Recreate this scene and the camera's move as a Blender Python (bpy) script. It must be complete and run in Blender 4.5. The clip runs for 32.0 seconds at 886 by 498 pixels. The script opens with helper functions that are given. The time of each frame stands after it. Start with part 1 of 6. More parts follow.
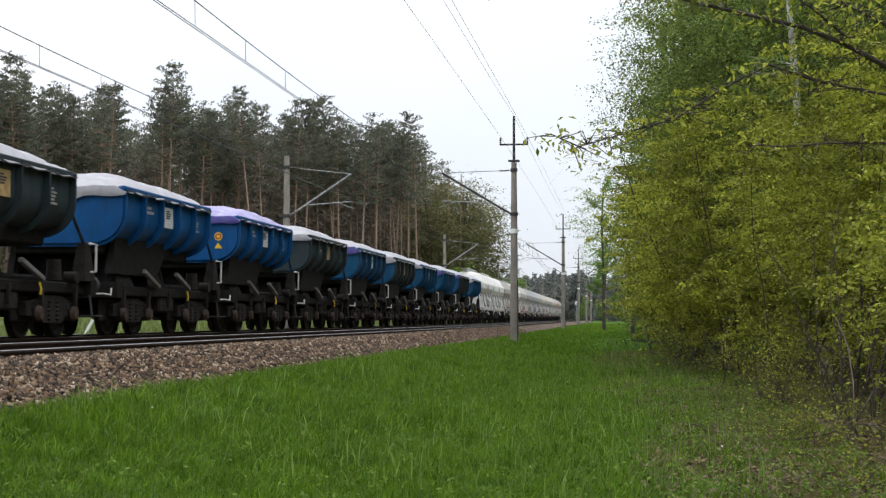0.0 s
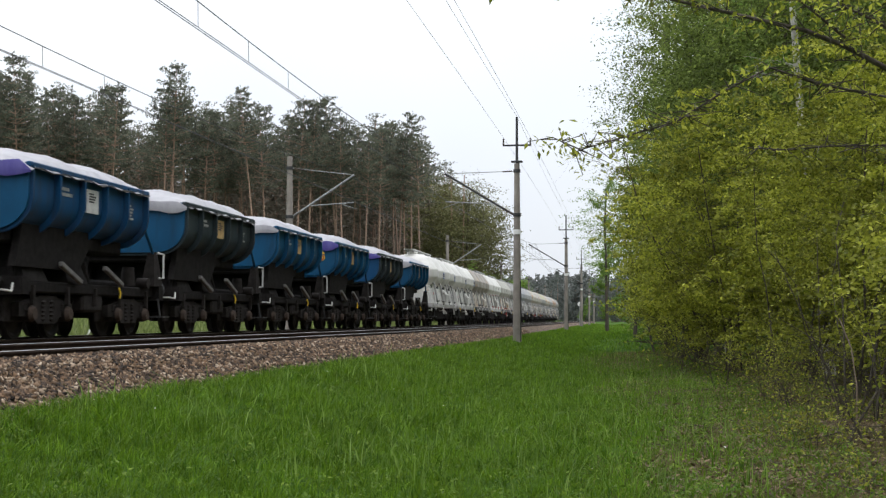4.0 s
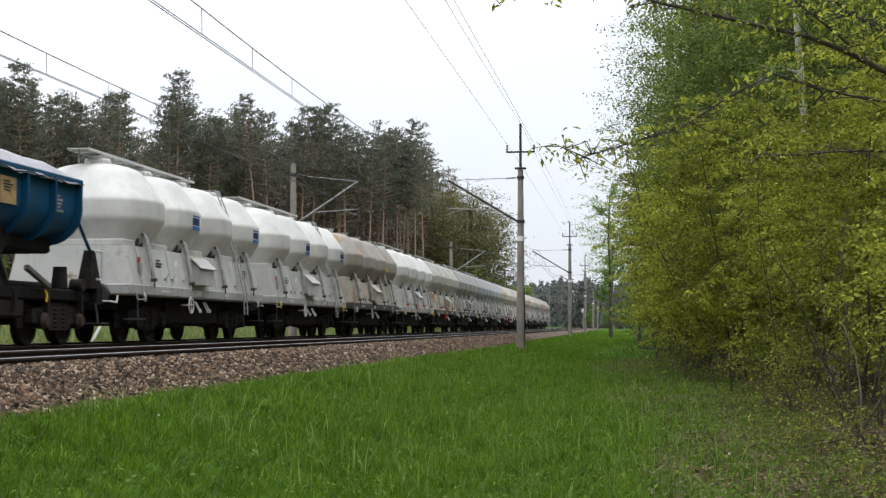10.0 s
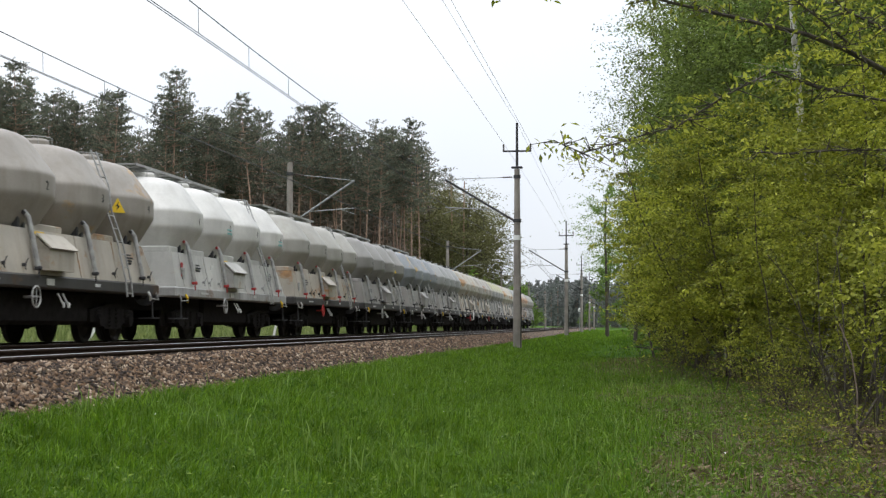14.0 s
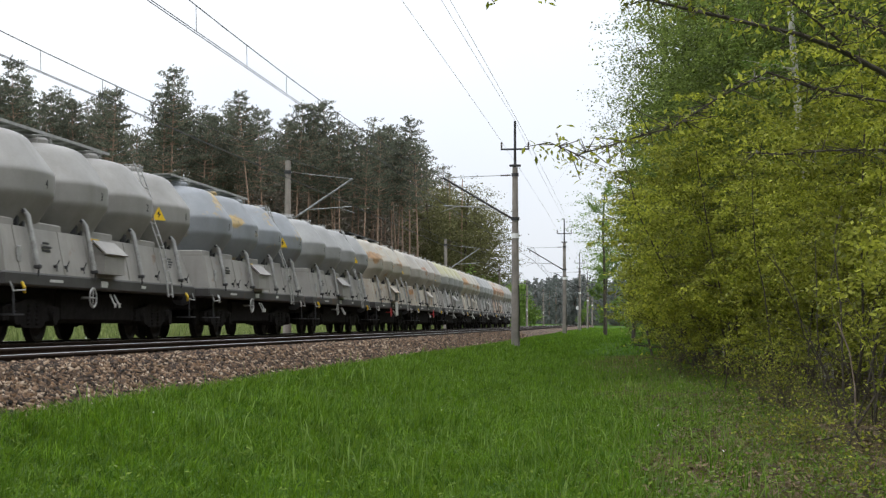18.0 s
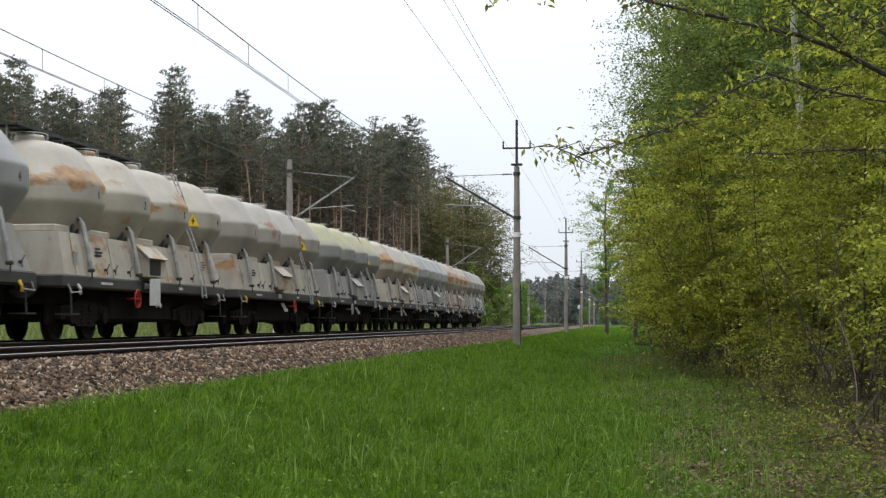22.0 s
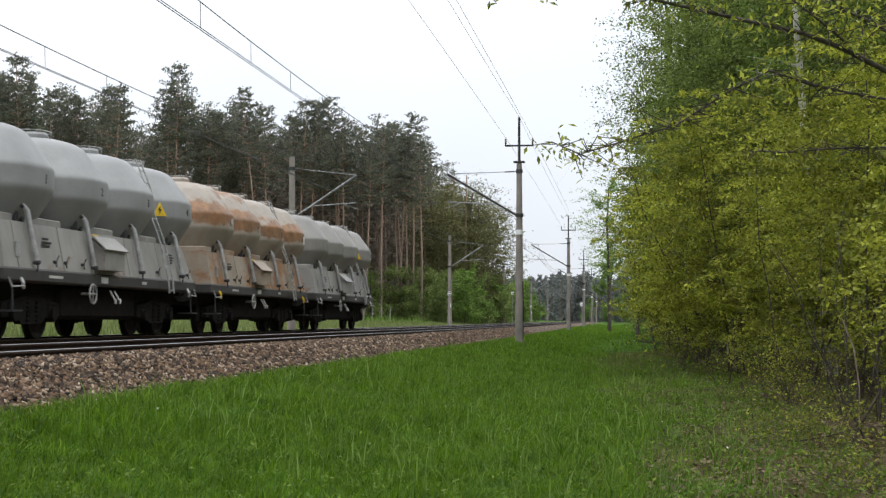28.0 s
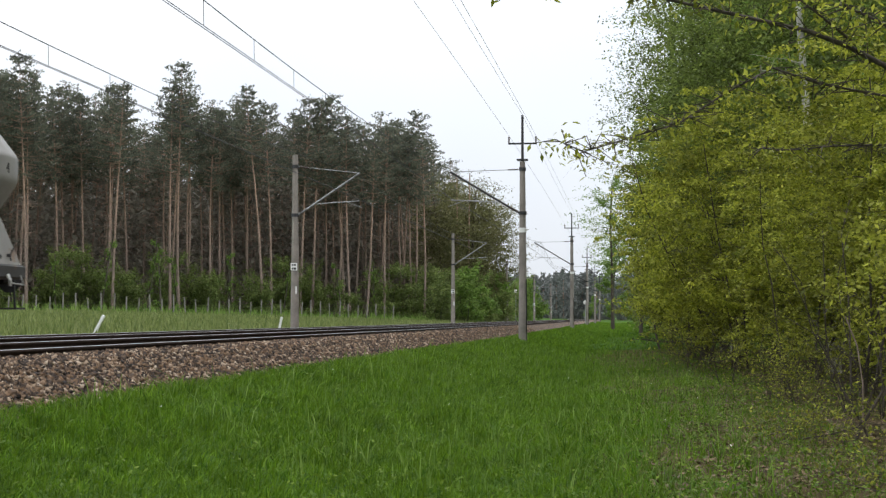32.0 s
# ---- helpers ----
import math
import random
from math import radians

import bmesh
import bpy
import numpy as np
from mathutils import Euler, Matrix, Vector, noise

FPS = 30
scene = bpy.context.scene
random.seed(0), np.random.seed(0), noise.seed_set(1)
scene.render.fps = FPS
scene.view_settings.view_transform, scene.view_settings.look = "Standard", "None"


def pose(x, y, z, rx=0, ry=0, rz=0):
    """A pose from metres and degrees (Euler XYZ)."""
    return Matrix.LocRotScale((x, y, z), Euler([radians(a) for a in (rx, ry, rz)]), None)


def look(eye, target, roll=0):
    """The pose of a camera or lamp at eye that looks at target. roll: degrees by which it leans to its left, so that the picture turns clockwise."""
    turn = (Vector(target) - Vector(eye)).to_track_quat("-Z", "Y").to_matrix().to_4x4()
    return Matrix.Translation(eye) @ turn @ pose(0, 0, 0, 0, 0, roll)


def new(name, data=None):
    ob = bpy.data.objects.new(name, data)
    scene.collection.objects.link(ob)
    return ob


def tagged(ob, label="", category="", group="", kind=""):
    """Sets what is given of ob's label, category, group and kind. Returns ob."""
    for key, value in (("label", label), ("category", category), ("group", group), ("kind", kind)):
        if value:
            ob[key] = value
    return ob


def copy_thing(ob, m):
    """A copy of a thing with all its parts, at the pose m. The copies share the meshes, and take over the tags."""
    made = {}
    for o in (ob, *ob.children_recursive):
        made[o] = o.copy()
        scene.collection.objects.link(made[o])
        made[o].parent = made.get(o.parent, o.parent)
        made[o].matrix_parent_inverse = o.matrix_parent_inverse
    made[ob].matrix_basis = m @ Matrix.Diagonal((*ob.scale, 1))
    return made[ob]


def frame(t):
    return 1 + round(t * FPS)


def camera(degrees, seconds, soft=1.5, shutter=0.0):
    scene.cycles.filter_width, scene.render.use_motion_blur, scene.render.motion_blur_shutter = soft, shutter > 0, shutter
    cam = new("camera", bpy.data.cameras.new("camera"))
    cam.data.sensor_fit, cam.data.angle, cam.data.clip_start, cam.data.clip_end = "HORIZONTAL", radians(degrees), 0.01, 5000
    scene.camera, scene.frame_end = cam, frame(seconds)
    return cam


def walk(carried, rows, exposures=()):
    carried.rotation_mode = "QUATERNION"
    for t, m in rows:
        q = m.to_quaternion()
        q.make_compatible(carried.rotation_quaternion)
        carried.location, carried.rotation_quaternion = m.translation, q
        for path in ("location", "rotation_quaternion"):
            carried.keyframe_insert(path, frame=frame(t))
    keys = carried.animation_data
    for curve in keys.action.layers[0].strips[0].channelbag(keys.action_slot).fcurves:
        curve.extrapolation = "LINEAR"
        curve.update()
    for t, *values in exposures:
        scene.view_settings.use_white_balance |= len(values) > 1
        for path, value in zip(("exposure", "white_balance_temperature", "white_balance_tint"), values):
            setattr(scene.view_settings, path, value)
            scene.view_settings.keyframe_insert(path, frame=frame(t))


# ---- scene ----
# The eye stands still beside the line; only the turn of the hand-held camera changes.
cam = camera(32.39, 32.0, soft=1.3, shutter=0.25)
EYE_Z = 0.36

def held_pose(rx, rz, roll):
    turn = Euler((radians(rx), 0, radians(rz))).to_matrix().to_4x4() @ pose(0, 0, 0, 0, 0, roll)
    return Matrix.Translation((0, 0, EYE_Z)) @ turn


walk(cam, [(t, held_pose(rx, rz, roll)) for t, rx, rz, roll in [
    (0, 92.621, 7.433, 0.01), (0.5, 92.614, 7.441, 0.01), (1, 92.609, 7.456, -0.00), (1.5, 92.603, 7.473, -0.01),
    (2, 92.594, 7.491, -0.01), (2.5, 92.594, 7.499, -0.01), (3, 92.607, 7.507, -0.01), (3.5, 92.623, 7.530, 0.01),
    (5.5, 92.750, 7.598, -0.00), (6, 92.760, 7.652, -0.01), (6.5, 92.785, 7.685, -0.00), (7, 92.817, 7.702, -0.00),
    (7.5, 92.845, 7.719, -0.00), (8, 92.868, 7.719, -0.00), (8.5, 92.886, 7.701, 0.00), (9, 92.891, 7.692, 0.00),
    (9.5, 92.895, 7.690, 0.00), (10, 92.902, 7.680, -0.00), (10.5, 92.905, 7.664, -0.02), (11, 92.906, 7.658, -0.01),
    (11.5, 92.910, 7.652, -0.00), (12, 92.913, 7.637, 0.00), (12.5, 92.908, 7.620, -0.01), (13, 92.904, 7.587, -0.04),
    (13.5, 92.895, 7.557, -0.01), (14, 92.869, 7.548, 0.03), (14.5, 92.849, 7.530, -0.00), (16.5, 92.839, 7.499, -0.06),
    (17, 92.822, 7.482, -0.03), (17.5, 92.807, 7.483, -0.02), (18, 92.799, 7.476, -0.01), (18.5, 92.804, 7.467, -0.01),
    (19, 92.810, 7.470, -0.01), (19.5, 92.807, 7.480, -0.02), (20, 92.803, 7.482, -0.04), (20.5, 92.796, 7.480, -0.02),
    (21, 92.788, 7.498, 0.01), (21.5, 92.775, 7.526, 0.01), (22, 92.759, 7.539, 0.00), (22.5, 92.750, 7.536, -0.02),
    (23, 92.744, 7.524, -0.03), (23.5, 92.742, 7.516, -0.01), (24, 92.747, 7.522, 0.01), (24.5, 92.748, 7.520, -0.01),
    (25, 92.738, 7.513, -0.02), (25.5, 92.718, 7.532, 0.00), (27.5, 92.654, 7.597, -0.00), (28, 92.664, 7.630, 0.02),
    (28.5, 92.658, 7.677, 0.01), (29, 92.643, 7.726, 0.01), (29.5, 92.618, 7.778, 0.02), (30, 92.596, 7.820, 0.01),
    (30.5, 92.588, 7.838, -0.00), (31, 92.588, 7.827, -0.01), (31.5, 92.588, 7.792, -0.01), (32, 92.588, 7.753, -0.00),
]], exposures=[(0, 0.0), (32, 0.0)])

# ---- light: a bright overcast sky ----
world = bpy.data.worlds.new("overcast_sky")
scene.world = world
world.use_nodes = True
wn, wl = world.node_tree.nodes, world.node_tree.links
wn.clear()
w_out = wn.new("ShaderNodeOutputWorld")
w_bg = wn.new("ShaderNodeBackground")
w_sky = wn.new("ShaderNodeTexSky")
w_sky.sky_type, w_sky.sun_disc = "NISHITA", False
w_sky.sun_elevation, w_sky.sun_rotation = radians(52), radians(150)
w_sky.air_density, w_sky.dust_density = 1.0, 3.0
w_scale = wn.new("ShaderNodeMix")
w_scale.data_type, w_scale.blend_type = "RGBA", "MULTIPLY"
w_scale.inputs[0].default_value = 1.0
wl.new(w_sky.outputs[0], w_scale.inputs[6])
w_scale.inputs[7].default_value = (0.1, 0.1, 0.1, 1)
w_noise = wn.new("ShaderNodeTexNoise")
w_noise.inputs["Scale"].default_value, w_noise.inputs["Detail"].default_value = 2.2, 5
w_ramp = wn.new("ShaderNodeValToRGB")
w_ramp.color_ramp.elements[0].position, w_ramp.color_ramp.elements[1].position = 0.3, 0.7
w_ramp.color_ramp.elements[0].color = (1.02, 1.09, 1.20, 1)
w_ramp.color_ramp.elements[1].color = (1.17, 1.19, 1.22, 1)
w_map = wn.new("ShaderNodeTexCoord")
wl.new(w_map.outputs["Generated"], w_noise.inputs["Vector"])
wl.new(w_noise.outputs["Fac"], w_ramp.inputs[0])
w_cloud = wn.new("ShaderNodeMix")
w_cloud.data_type = "RGBA"
w_cloud.inputs[0].default_value = 0.9
wl.new(w_scale.outputs[2], w_cloud.inputs[6])
wl.new(w_ramp.outputs[0], w_cloud.inputs[7])
w_sep = wn.new("ShaderNodeSeparateXYZ")
wl.new(w_map.outputs["Generated"], w_sep.inputs[0])
w_rise = wn.new("ShaderNodeMapRange")
w_rise.inputs["To Min"].default_value, w_rise.inputs["To Max"].default_value = 0.79, 2.1
wl.new(w_sep.outputs["Z"], w_rise.inputs["Value"])
w_dome = wn.new("ShaderNodeVectorMath")
w_dome.operation = "SCALE"
wl.new(w_cloud.outputs[2], w_dome.inputs[0])
wl.new(w_rise.outputs[0], w_dome.inputs["Scale"])
wl.new(w_dome.outputs[0], w_bg.inputs[0])
w_bg.inputs[1].default_value = 1.0
wl.new(w_bg.outputs[0], w_out.inputs[0])

sun_data = bpy.data.lights.new("sun", "SUN")
sun_data.energy, sun_data.angle, sun_data.color = 0.55, radians(25), (1.0, 0.96, 0.9)
sun = new("sun", sun_data)
sun.matrix_world = look((9, 12, 60), (0, 20, 0))


# ---- materials ----
def material(name, rough=0.7, metal=0.0, spec=0.4):
    m = bpy.data.materials.new(name)
    m.use_nodes = True
    b = m.node_tree.nodes["Principled BSDF"]
    b.inputs["Roughness"].default_value, b.inputs["Metallic"].default_value = rough, metal
    b.inputs["Specular IOR Level"].default_value = spec
    return m, m.node_tree.nodes, m.node_tree.links, b


def rgb(c):
    return (*c, 1.0)


def noise_ramp(n, l, vec, scale, stops, detail=4.0, rough=0.6):
    tex = n.new("ShaderNodeTexNoise")
    tex.inputs["Scale"].default_value, tex.inputs["Detail"].default_value = scale, detail
    tex.inputs["Roughness"].default_value = rough
    if vec is not None:
        l.new(vec, tex.inputs["Vector"])
    ramp = n.new("ShaderNodeValToRGB")
    e = ramp.color_ramp.elements
    while len(e) < len(stops):
        e.new(0.5)
    for i, (p, c) in enumerate(stops):
        e[i].position, e[i].color = p, rgb(c)
    l.new(tex.outputs["Fac"], ramp.inputs[0])
    return tex, ramp


def mix(n, l, fac, a, b, blend="MIX"):
    m = n.new("ShaderNodeMix")
    m.data_type, m.blend_type = "RGBA", blend
    for sock, v in ((m.inputs[0], fac), (m.inputs[6], a), (m.inputs[7], b)):
        if isinstance(v, (int, float)):
            sock.default_value = v
        elif isinstance(v, tuple):
            sock.default_value = rgb(v)
        else:
            l.new(v, sock)
    return m.outputs[2]


def coords(n, l, scale=(1, 1, 1), shift_by_object=True):
    tc = n.new("ShaderNodeTexCoord")
    mp = n.new("ShaderNodeMapping")
    mp.inputs["Scale"].default_value = scale
    l.new(tc.outputs["Object"], mp.inputs["Vector"])
    if shift_by_object:
        oi = n.new("ShaderNodeObjectInfo")
        mul = n.new("ShaderNodeVectorMath")
        mul.operation = "SCALE"
        mul.inputs[0].default_value = (37.0, 53.0, 71.0)
        l.new(oi.outputs["Random"], mul.inputs["Scale"])
        l.new(mul.outputs[0], mp.inputs["Location"])
    return mp.outputs[0]


def bump(n, l, b, height, strength, distance=0.02):
    bp = n.new("ShaderNodeBump")
    bp.inputs["Strength"].default_value, bp.inputs["Distance"].default_value = strength, distance
    l.new(height, bp.inputs["Height"])
    l.new(bp.outputs[0], b.inputs["Normal"])


def paint(name, base, dirt=(0.12, 0.10, 0.08), dirt_amount=0.5, rust=0.0, rust_col=(0.28, 0.11, 0.03), rough=0.5, spec=0.35, dust=None, belt=0.0):
    """Old vehicle paint: two scales of fading, dust in runs down the sides, rust patches, settled dust on top."""
    m, n, l, b = material(name, rough, 0.0, spec)
    v = coords(n, l)
    _, fade = noise_ramp(n, l, v, 0.9, [(0.3, tuple(c * 0.80 for c in base)), (0.7, tuple(min(1, c * 1.12) for c in base))])
    vs = coords(n, l, (2.6, 2.6, 0.5))
    _, runs = noise_ramp(n, l, vs, 1.6, [(0.46, (0, 0, 0)), (0.78, (1, 1, 1))], 6)
    k = n.new("ShaderNodeMath")
    k.operation = "MULTIPLY"
    k.inputs[1].default_value = dirt_amount
    l.new(runs.outputs[0], k.inputs[0])
    col = mix(n, l, k.outputs[0], fade.outputs[0], dirt)
    if rust > 0:
        vr = coords(n, l, (0.9, 0.9, 1.7))
        tex, pat = noise_ramp(n, l, vr, 0.75, [(0.64 - 0.24 * rust, (0, 0, 0)), (0.70 - 0.22 * rust, (1, 1, 1))], 7, 0.65)
        if belt:
            tz = n.new("ShaderNodeTexCoord")
            sz = n.new("ShaderNodeSeparateXYZ")
            l.new(tz.outputs["Object"], sz.inputs[0])
            zone = n.new("ShaderNodeValToRGB")
            ze = zone.color_ramp.elements
            ze.new(0.5)
            ze.new(0.6)
            for q, (p, c) in enumerate(((0.40, -0.02), (0.52, 1.0), (0.66, 0.75), (0.74, 0.0))):
                ze[q].position, ze[q].color = p, (max(c, 0),) * 3 + (1,)
            span = n.new("ShaderNodeMapRange")
            span.inputs["From Min"].default_value, span.inputs["From Max"].default_value = 1.9, 4.0
            l.new(sz.outputs["Z"], span.inputs["Value"])
            l.new(span.outputs[0], zone.inputs[0])
            add = n.new("ShaderNodeMath")
            add.operation = "MULTIPLY_ADD"
            add.inputs[1].default_value = belt
            l.new(zone.outputs[0], add.inputs[0])
            l.new(tex.outputs["Fac"], add.inputs[2])
            l.new(add.outputs[0], pat.inputs[0])
        _, tone = noise_ramp(n, l, v, 5.0, [(0.3, tuple(c * 0.55 for c in rust_col)), (0.7, tuple(min(1, c * 1.5) for c in rust_col))])
        kk = n.new("ShaderNodeMath")
        kk.operation = "MULTIPLY"
        kk.inputs[1].default_value = 0.8
        l.new(pat.outputs[0], kk.inputs[0])
        col = mix(n, l, kk.outputs[0], col, tone.outputs[0])
    if dust:
        sp = n.new("ShaderNodeSeparateXYZ")
        tc = n.new("ShaderNodeTexCoord")
        l.new(tc.outputs["Object"], sp.inputs[0])
        nz, cloud = noise_ramp(n, l, v, 2.2, [(0.25, (0.35, 0.35, 0.35)), (0.7, (1, 1, 1))], 5)
        up = n.new("ShaderNodeMapRange")
        up.inputs["From Min"].default_value, up.inputs["From Max"].default_value = 3.0, 3.35
        l.new(sp.outputs["Z"], up.inputs["Value"])
        both = n.new("ShaderNodeMath")
        both.operation = "MULTIPLY"
        l.new(up.outputs[0], both.inputs[0])
        l.new(cloud.outputs[0], both.inputs[1])
        col = mix(n, l, both.outputs[0], col, dust)
    fine, spots = noise_ramp(n, l, v, 38, [(0.35, (0.94, 0.94, 0.94)), (0.65, (1.03, 1.03, 1.03))], 3)
    col = mix(n, l, 1.0, col, spots.outputs[0], "MULTIPLY")
    l.new(col, b.inputs["Base Color"])
    bump(n, l, b, fine.outputs["Fac"], 0.05, 0.004)
    return m


def plain(name, base, rough=0.7, metal=0.0, vary=0.25, scale=6.0, bump_by=0.2, spec=0.35):
    m, n, l, b = material(name, rough, metal, spec)
    v = coords(n, l)
    _, r1 = noise_ramp(n, l, v, scale, [(0.3, tuple(c * (1 - vary) for c in base)), (0.7, tuple(min(1, c * (1 + vary)) for c in base))])
    tex, r2 = noise_ramp(n, l, v, scale * 9, [(0.3, (1 - vary * 0.6,) * 3), (0.7, (1 + vary * 0.4,) * 3)], 3)
    l.new(mix(n, l, 1.0, r1.outputs[0], r2.outputs[0], "MULTIPLY"), b.inputs["Base Color"])
    if bump_by:
        bump(n, l, b, tex.outputs["Fac"], bump_by, 0.01)
    return m


def foliage(name, dark, light, through_leaf=0.35, rough=0.55, spec=0.2, spray=(0.6, 0.3, 0.7, 0.72, 1.2)):
    """Leaves: each island takes its own tone, and part of the light passes through."""
    m, n, l, b = material(name, rough)
    g = n.new("ShaderNodeNewGeometry")
    ramp = n.new("ShaderNodeValToRGB")
    ramp.color_ramp.elements[0].color, ramp.color_ramp.elements[1].color = rgb(dark), rgb(light)
    l.new(g.outputs["Random Per Island"], ramp.inputs[0])
    tc = n.new("ShaderNodeTexCoord")
    _, big = noise_ramp(n, l, tc.outputs["Object"], spray[0], [(spray[1], (spray[3],) * 3), (spray[2], (spray[4], spray[4], spray[4] * 0.96))], 2)
    col = mix(n, l, 1.0, ramp.outputs[0], big.outputs[0], "MULTIPLY")
    l.new(col, b.inputs["Base Color"])
    b.inputs["Specular IOR Level"].default_value = spec
    tr = n.new("ShaderNodeBsdfTranslucent")
    l.new(col, tr.inputs["Color"])
    sh = n.new("ShaderNodeMixShader")
    sh.inputs[0].default_value = through_leaf
    l.new(b.outputs[0], sh.inputs[1])
    l.new(tr.outputs[0], sh.inputs[2])
    l.new(sh.outputs[0], n["Material Output"].inputs["Surface"])
    return m


def stones(name):
    m, n, l, b = material(name, 0.85)
    g = n.new("ShaderNodeNewGeometry")
    ramp = n.new("ShaderNodeValToRGB")
    e = ramp.color_ramp.elements
    for _ in range(4):
        e.new(0.5)
    for i, (p, c) in enumerate([(0.0, (0.009, 0.006, 0.004)), (0.3, (0.038, 0.023, 0.014)), (0.55, (0.10, 0.062, 0.037)), (0.75, (0.145, 0.082, 0.042)),
                                (0.91, (0.25, 0.175, 0.115)), (1.0, (0.42, 0.34, 0.255))]):
        e[i].position, e[i].color = p, rgb(c)
    l.new(g.outputs["Random Per Island"], ramp.inputs[0])
    tc = n.new("ShaderNodeTexCoord")
    _, r = noise_ramp(n, l, tc.outputs["Object"], 30, [(0.3, (0.8, 0.8, 0.8)), (0.7, (1.15, 1.15, 1.15))], 3)
    l.new(mix(n, l, 1.0, ramp.outputs[0], r.outputs[0], "MULTIPLY"), b.inputs["Base Color"])
    return m


def gravel_bed(name):
    m, n, l, b = material(name, 0.9)
    tc = n.new("ShaderNodeTexCoord")
    vo = n.new("ShaderNodeTexVoronoi")
    vo.inputs["Scale"].default_value = 19
    l.new(tc.outputs["Object"], vo.inputs["Vector"])
    ramp = n.new("ShaderNodeValToRGB")
    e = ramp.color_ramp.elements
    e.new(0.5)
    for i, (p, c) in enumerate([(0.1, (0.025, 0.017, 0.012)), (0.5, (0.10, 0.067, 0.045)), (0.9, (0.24, 0.17, 0.115))]):
        e[i].position, e[i].color = p, rgb(c)
    sep = n.new("ShaderNodeSeparateColor")
    l.new(vo.outputs["Color"], sep.inputs[0])
    l.new(sep.outputs[0], ramp.inputs[0])
    _, big = noise_ramp(n, l, tc.outputs["Object"], 0.7, [(0.3, (0.75, 0.72, 0.7)), (0.7, (1.1, 1.1, 1.1))], 3)
    l.new(mix(n, l, 1.0, ramp.outputs[0], big.outputs[0], "MULTIPLY"), b.inputs["Base Color"])
    bump(n, l, b, vo.outputs["Distance"], 1.0, 0.05)
    return m


def earth(name):
    """Soil under the grass: moss and dark earth, with dry litter on the path side of the verge."""
    m, n, l, b = material(name, 0.95, 0.0, 0.03)
    tc = n.new("ShaderNodeTexCoord")
    _, a = noise_ramp(n, l, tc.outputs["Object"], 0.35, [(0.3, (0.035, 0.075, 0.014)), (0.5, (0.055, 0.11, 0.02)), (0.75, (0.085, 0.12, 0.03))], 6)
    t2, c = noise_ramp(n, l, tc.outputs["Object"], 14, [(0.3, (0.65, 0.65, 0.6)), (0.7, (1.25, 1.25, 1.2))], 5)
    l.new(mix(n, l, 1.0, a.outputs[0], c.outputs[0], "MULTIPLY"), b.inputs["Base Color"])
    bump(n, l, b, t2.outputs["Fac"], 0.8, 0.05)
    return m


def litter(name):
    m, n, l, b = material(name, 0.95, 0.0, 0.03)
    tc = n.new("ShaderNodeTexCoord")
    _, a = noise_ramp(n, l, tc.outputs["Object"], 1.6, [(0.3, (0.038, 0.042, 0.014)), (0.48, (0.068, 0.054, 0.028)), (0.78, (0.125, 0.094, 0.06))], 6)
    t2, c = noise_ramp(n, l, tc.outputs["Object"], 40, [(0.3, (0.6, 0.6, 0.6)), (0.7, (1.35, 1.3, 1.2))], 4)
    l.new(mix(n, l, 1.0, a.outputs[0], c.outputs[0], "MULTIPLY"), b.inputs["Base Color"])
    bump(n, l, b, t2.outputs["Fac"], 0.9, 0.03)
    return m


def bark(name, low, high, split_at, scale=5.0):
    """Bark that changes from a grey foot to an orange stem higher up, with vertical plates."""
    m, n, l, b = material(name, 0.9)
    tc = n.new("ShaderNodeTexCoord")
    sep = n.new("ShaderNodeSeparateXYZ")
    l.new(tc.outputs["Object"], sep.inputs[0])
    mr = n.new("ShaderNodeMapRange")
    mr.inputs["From Min"].default_value, mr.inputs["From Max"].default_value = split_at - 3, split_at + 3
    l.new(sep.outputs["Z"], mr.inputs["Value"])
    col = mix(n, l, mr.outputs[0], low, high)
    mp = n.new("ShaderNodeMapping")
    mp.inputs["Scale"].default_value = (scale, scale, scale * 0.25)
    l.new(tc.outputs["Object"], mp.inputs["Vector"])
    t2, r = noise_ramp(n, l, mp.outputs[0], 3.0, [(0.3, (0.5, 0.48, 0.46)), (0.7, (1.3, 1.3, 1.3))], 6)
    l.new(mix(n, l, 1.0, col, r.outputs[0], "MULTIPLY"), b.inputs["Base Color"])
    bump(n, l, b, t2.outputs["Fac"], 0.8, 0.04)
    return m


M_EARTH, M_LITTER, M_STONES, M_GRAVEL = earth("meadow_soil"), litter("dry_leaf_litter"), stones("ballast_stones"), gravel_bed("ballast_bed")
M_GRASS = foliage("lush_grass", (0.044, 0.112, 0.005), (0.160, 0.272, 0.018), 0.38, spray=(2.6, 0.36, 0.64, 0.66, 1.25))
M_WEED = foliage("weed_leaves", (0.055, 0.12, 0.008), (0.20, 0.29, 0.035), 0.35)
M_OLIVE = foliage("olive_grass", (0.085, 0.105, 0.022), (0.215, 0.222, 0.062), 0.35)
M_LEAF_OLIVE = foliage("olive_leaves", (0.105, 0.105, 0.045), (0.215, 0.21, 0.09), 0.35)
M_MEADOW = foliage("meadow_grass", (0.105, 0.145, 0.042), (0.26, 0.295, 0.105), 0.3)
M_DRY = foliage("dry_grass", (0.09, 0.085, 0.033), (0.235, 0.205, 0.10), 0.3)
M_LEAF = foliage("young_leaves", (0.125, 0.155, 0.016), (0.44, 0.455, 0.066), 0.46, spray=(0.8, 0.40, 0.60, 0.55, 1.3))
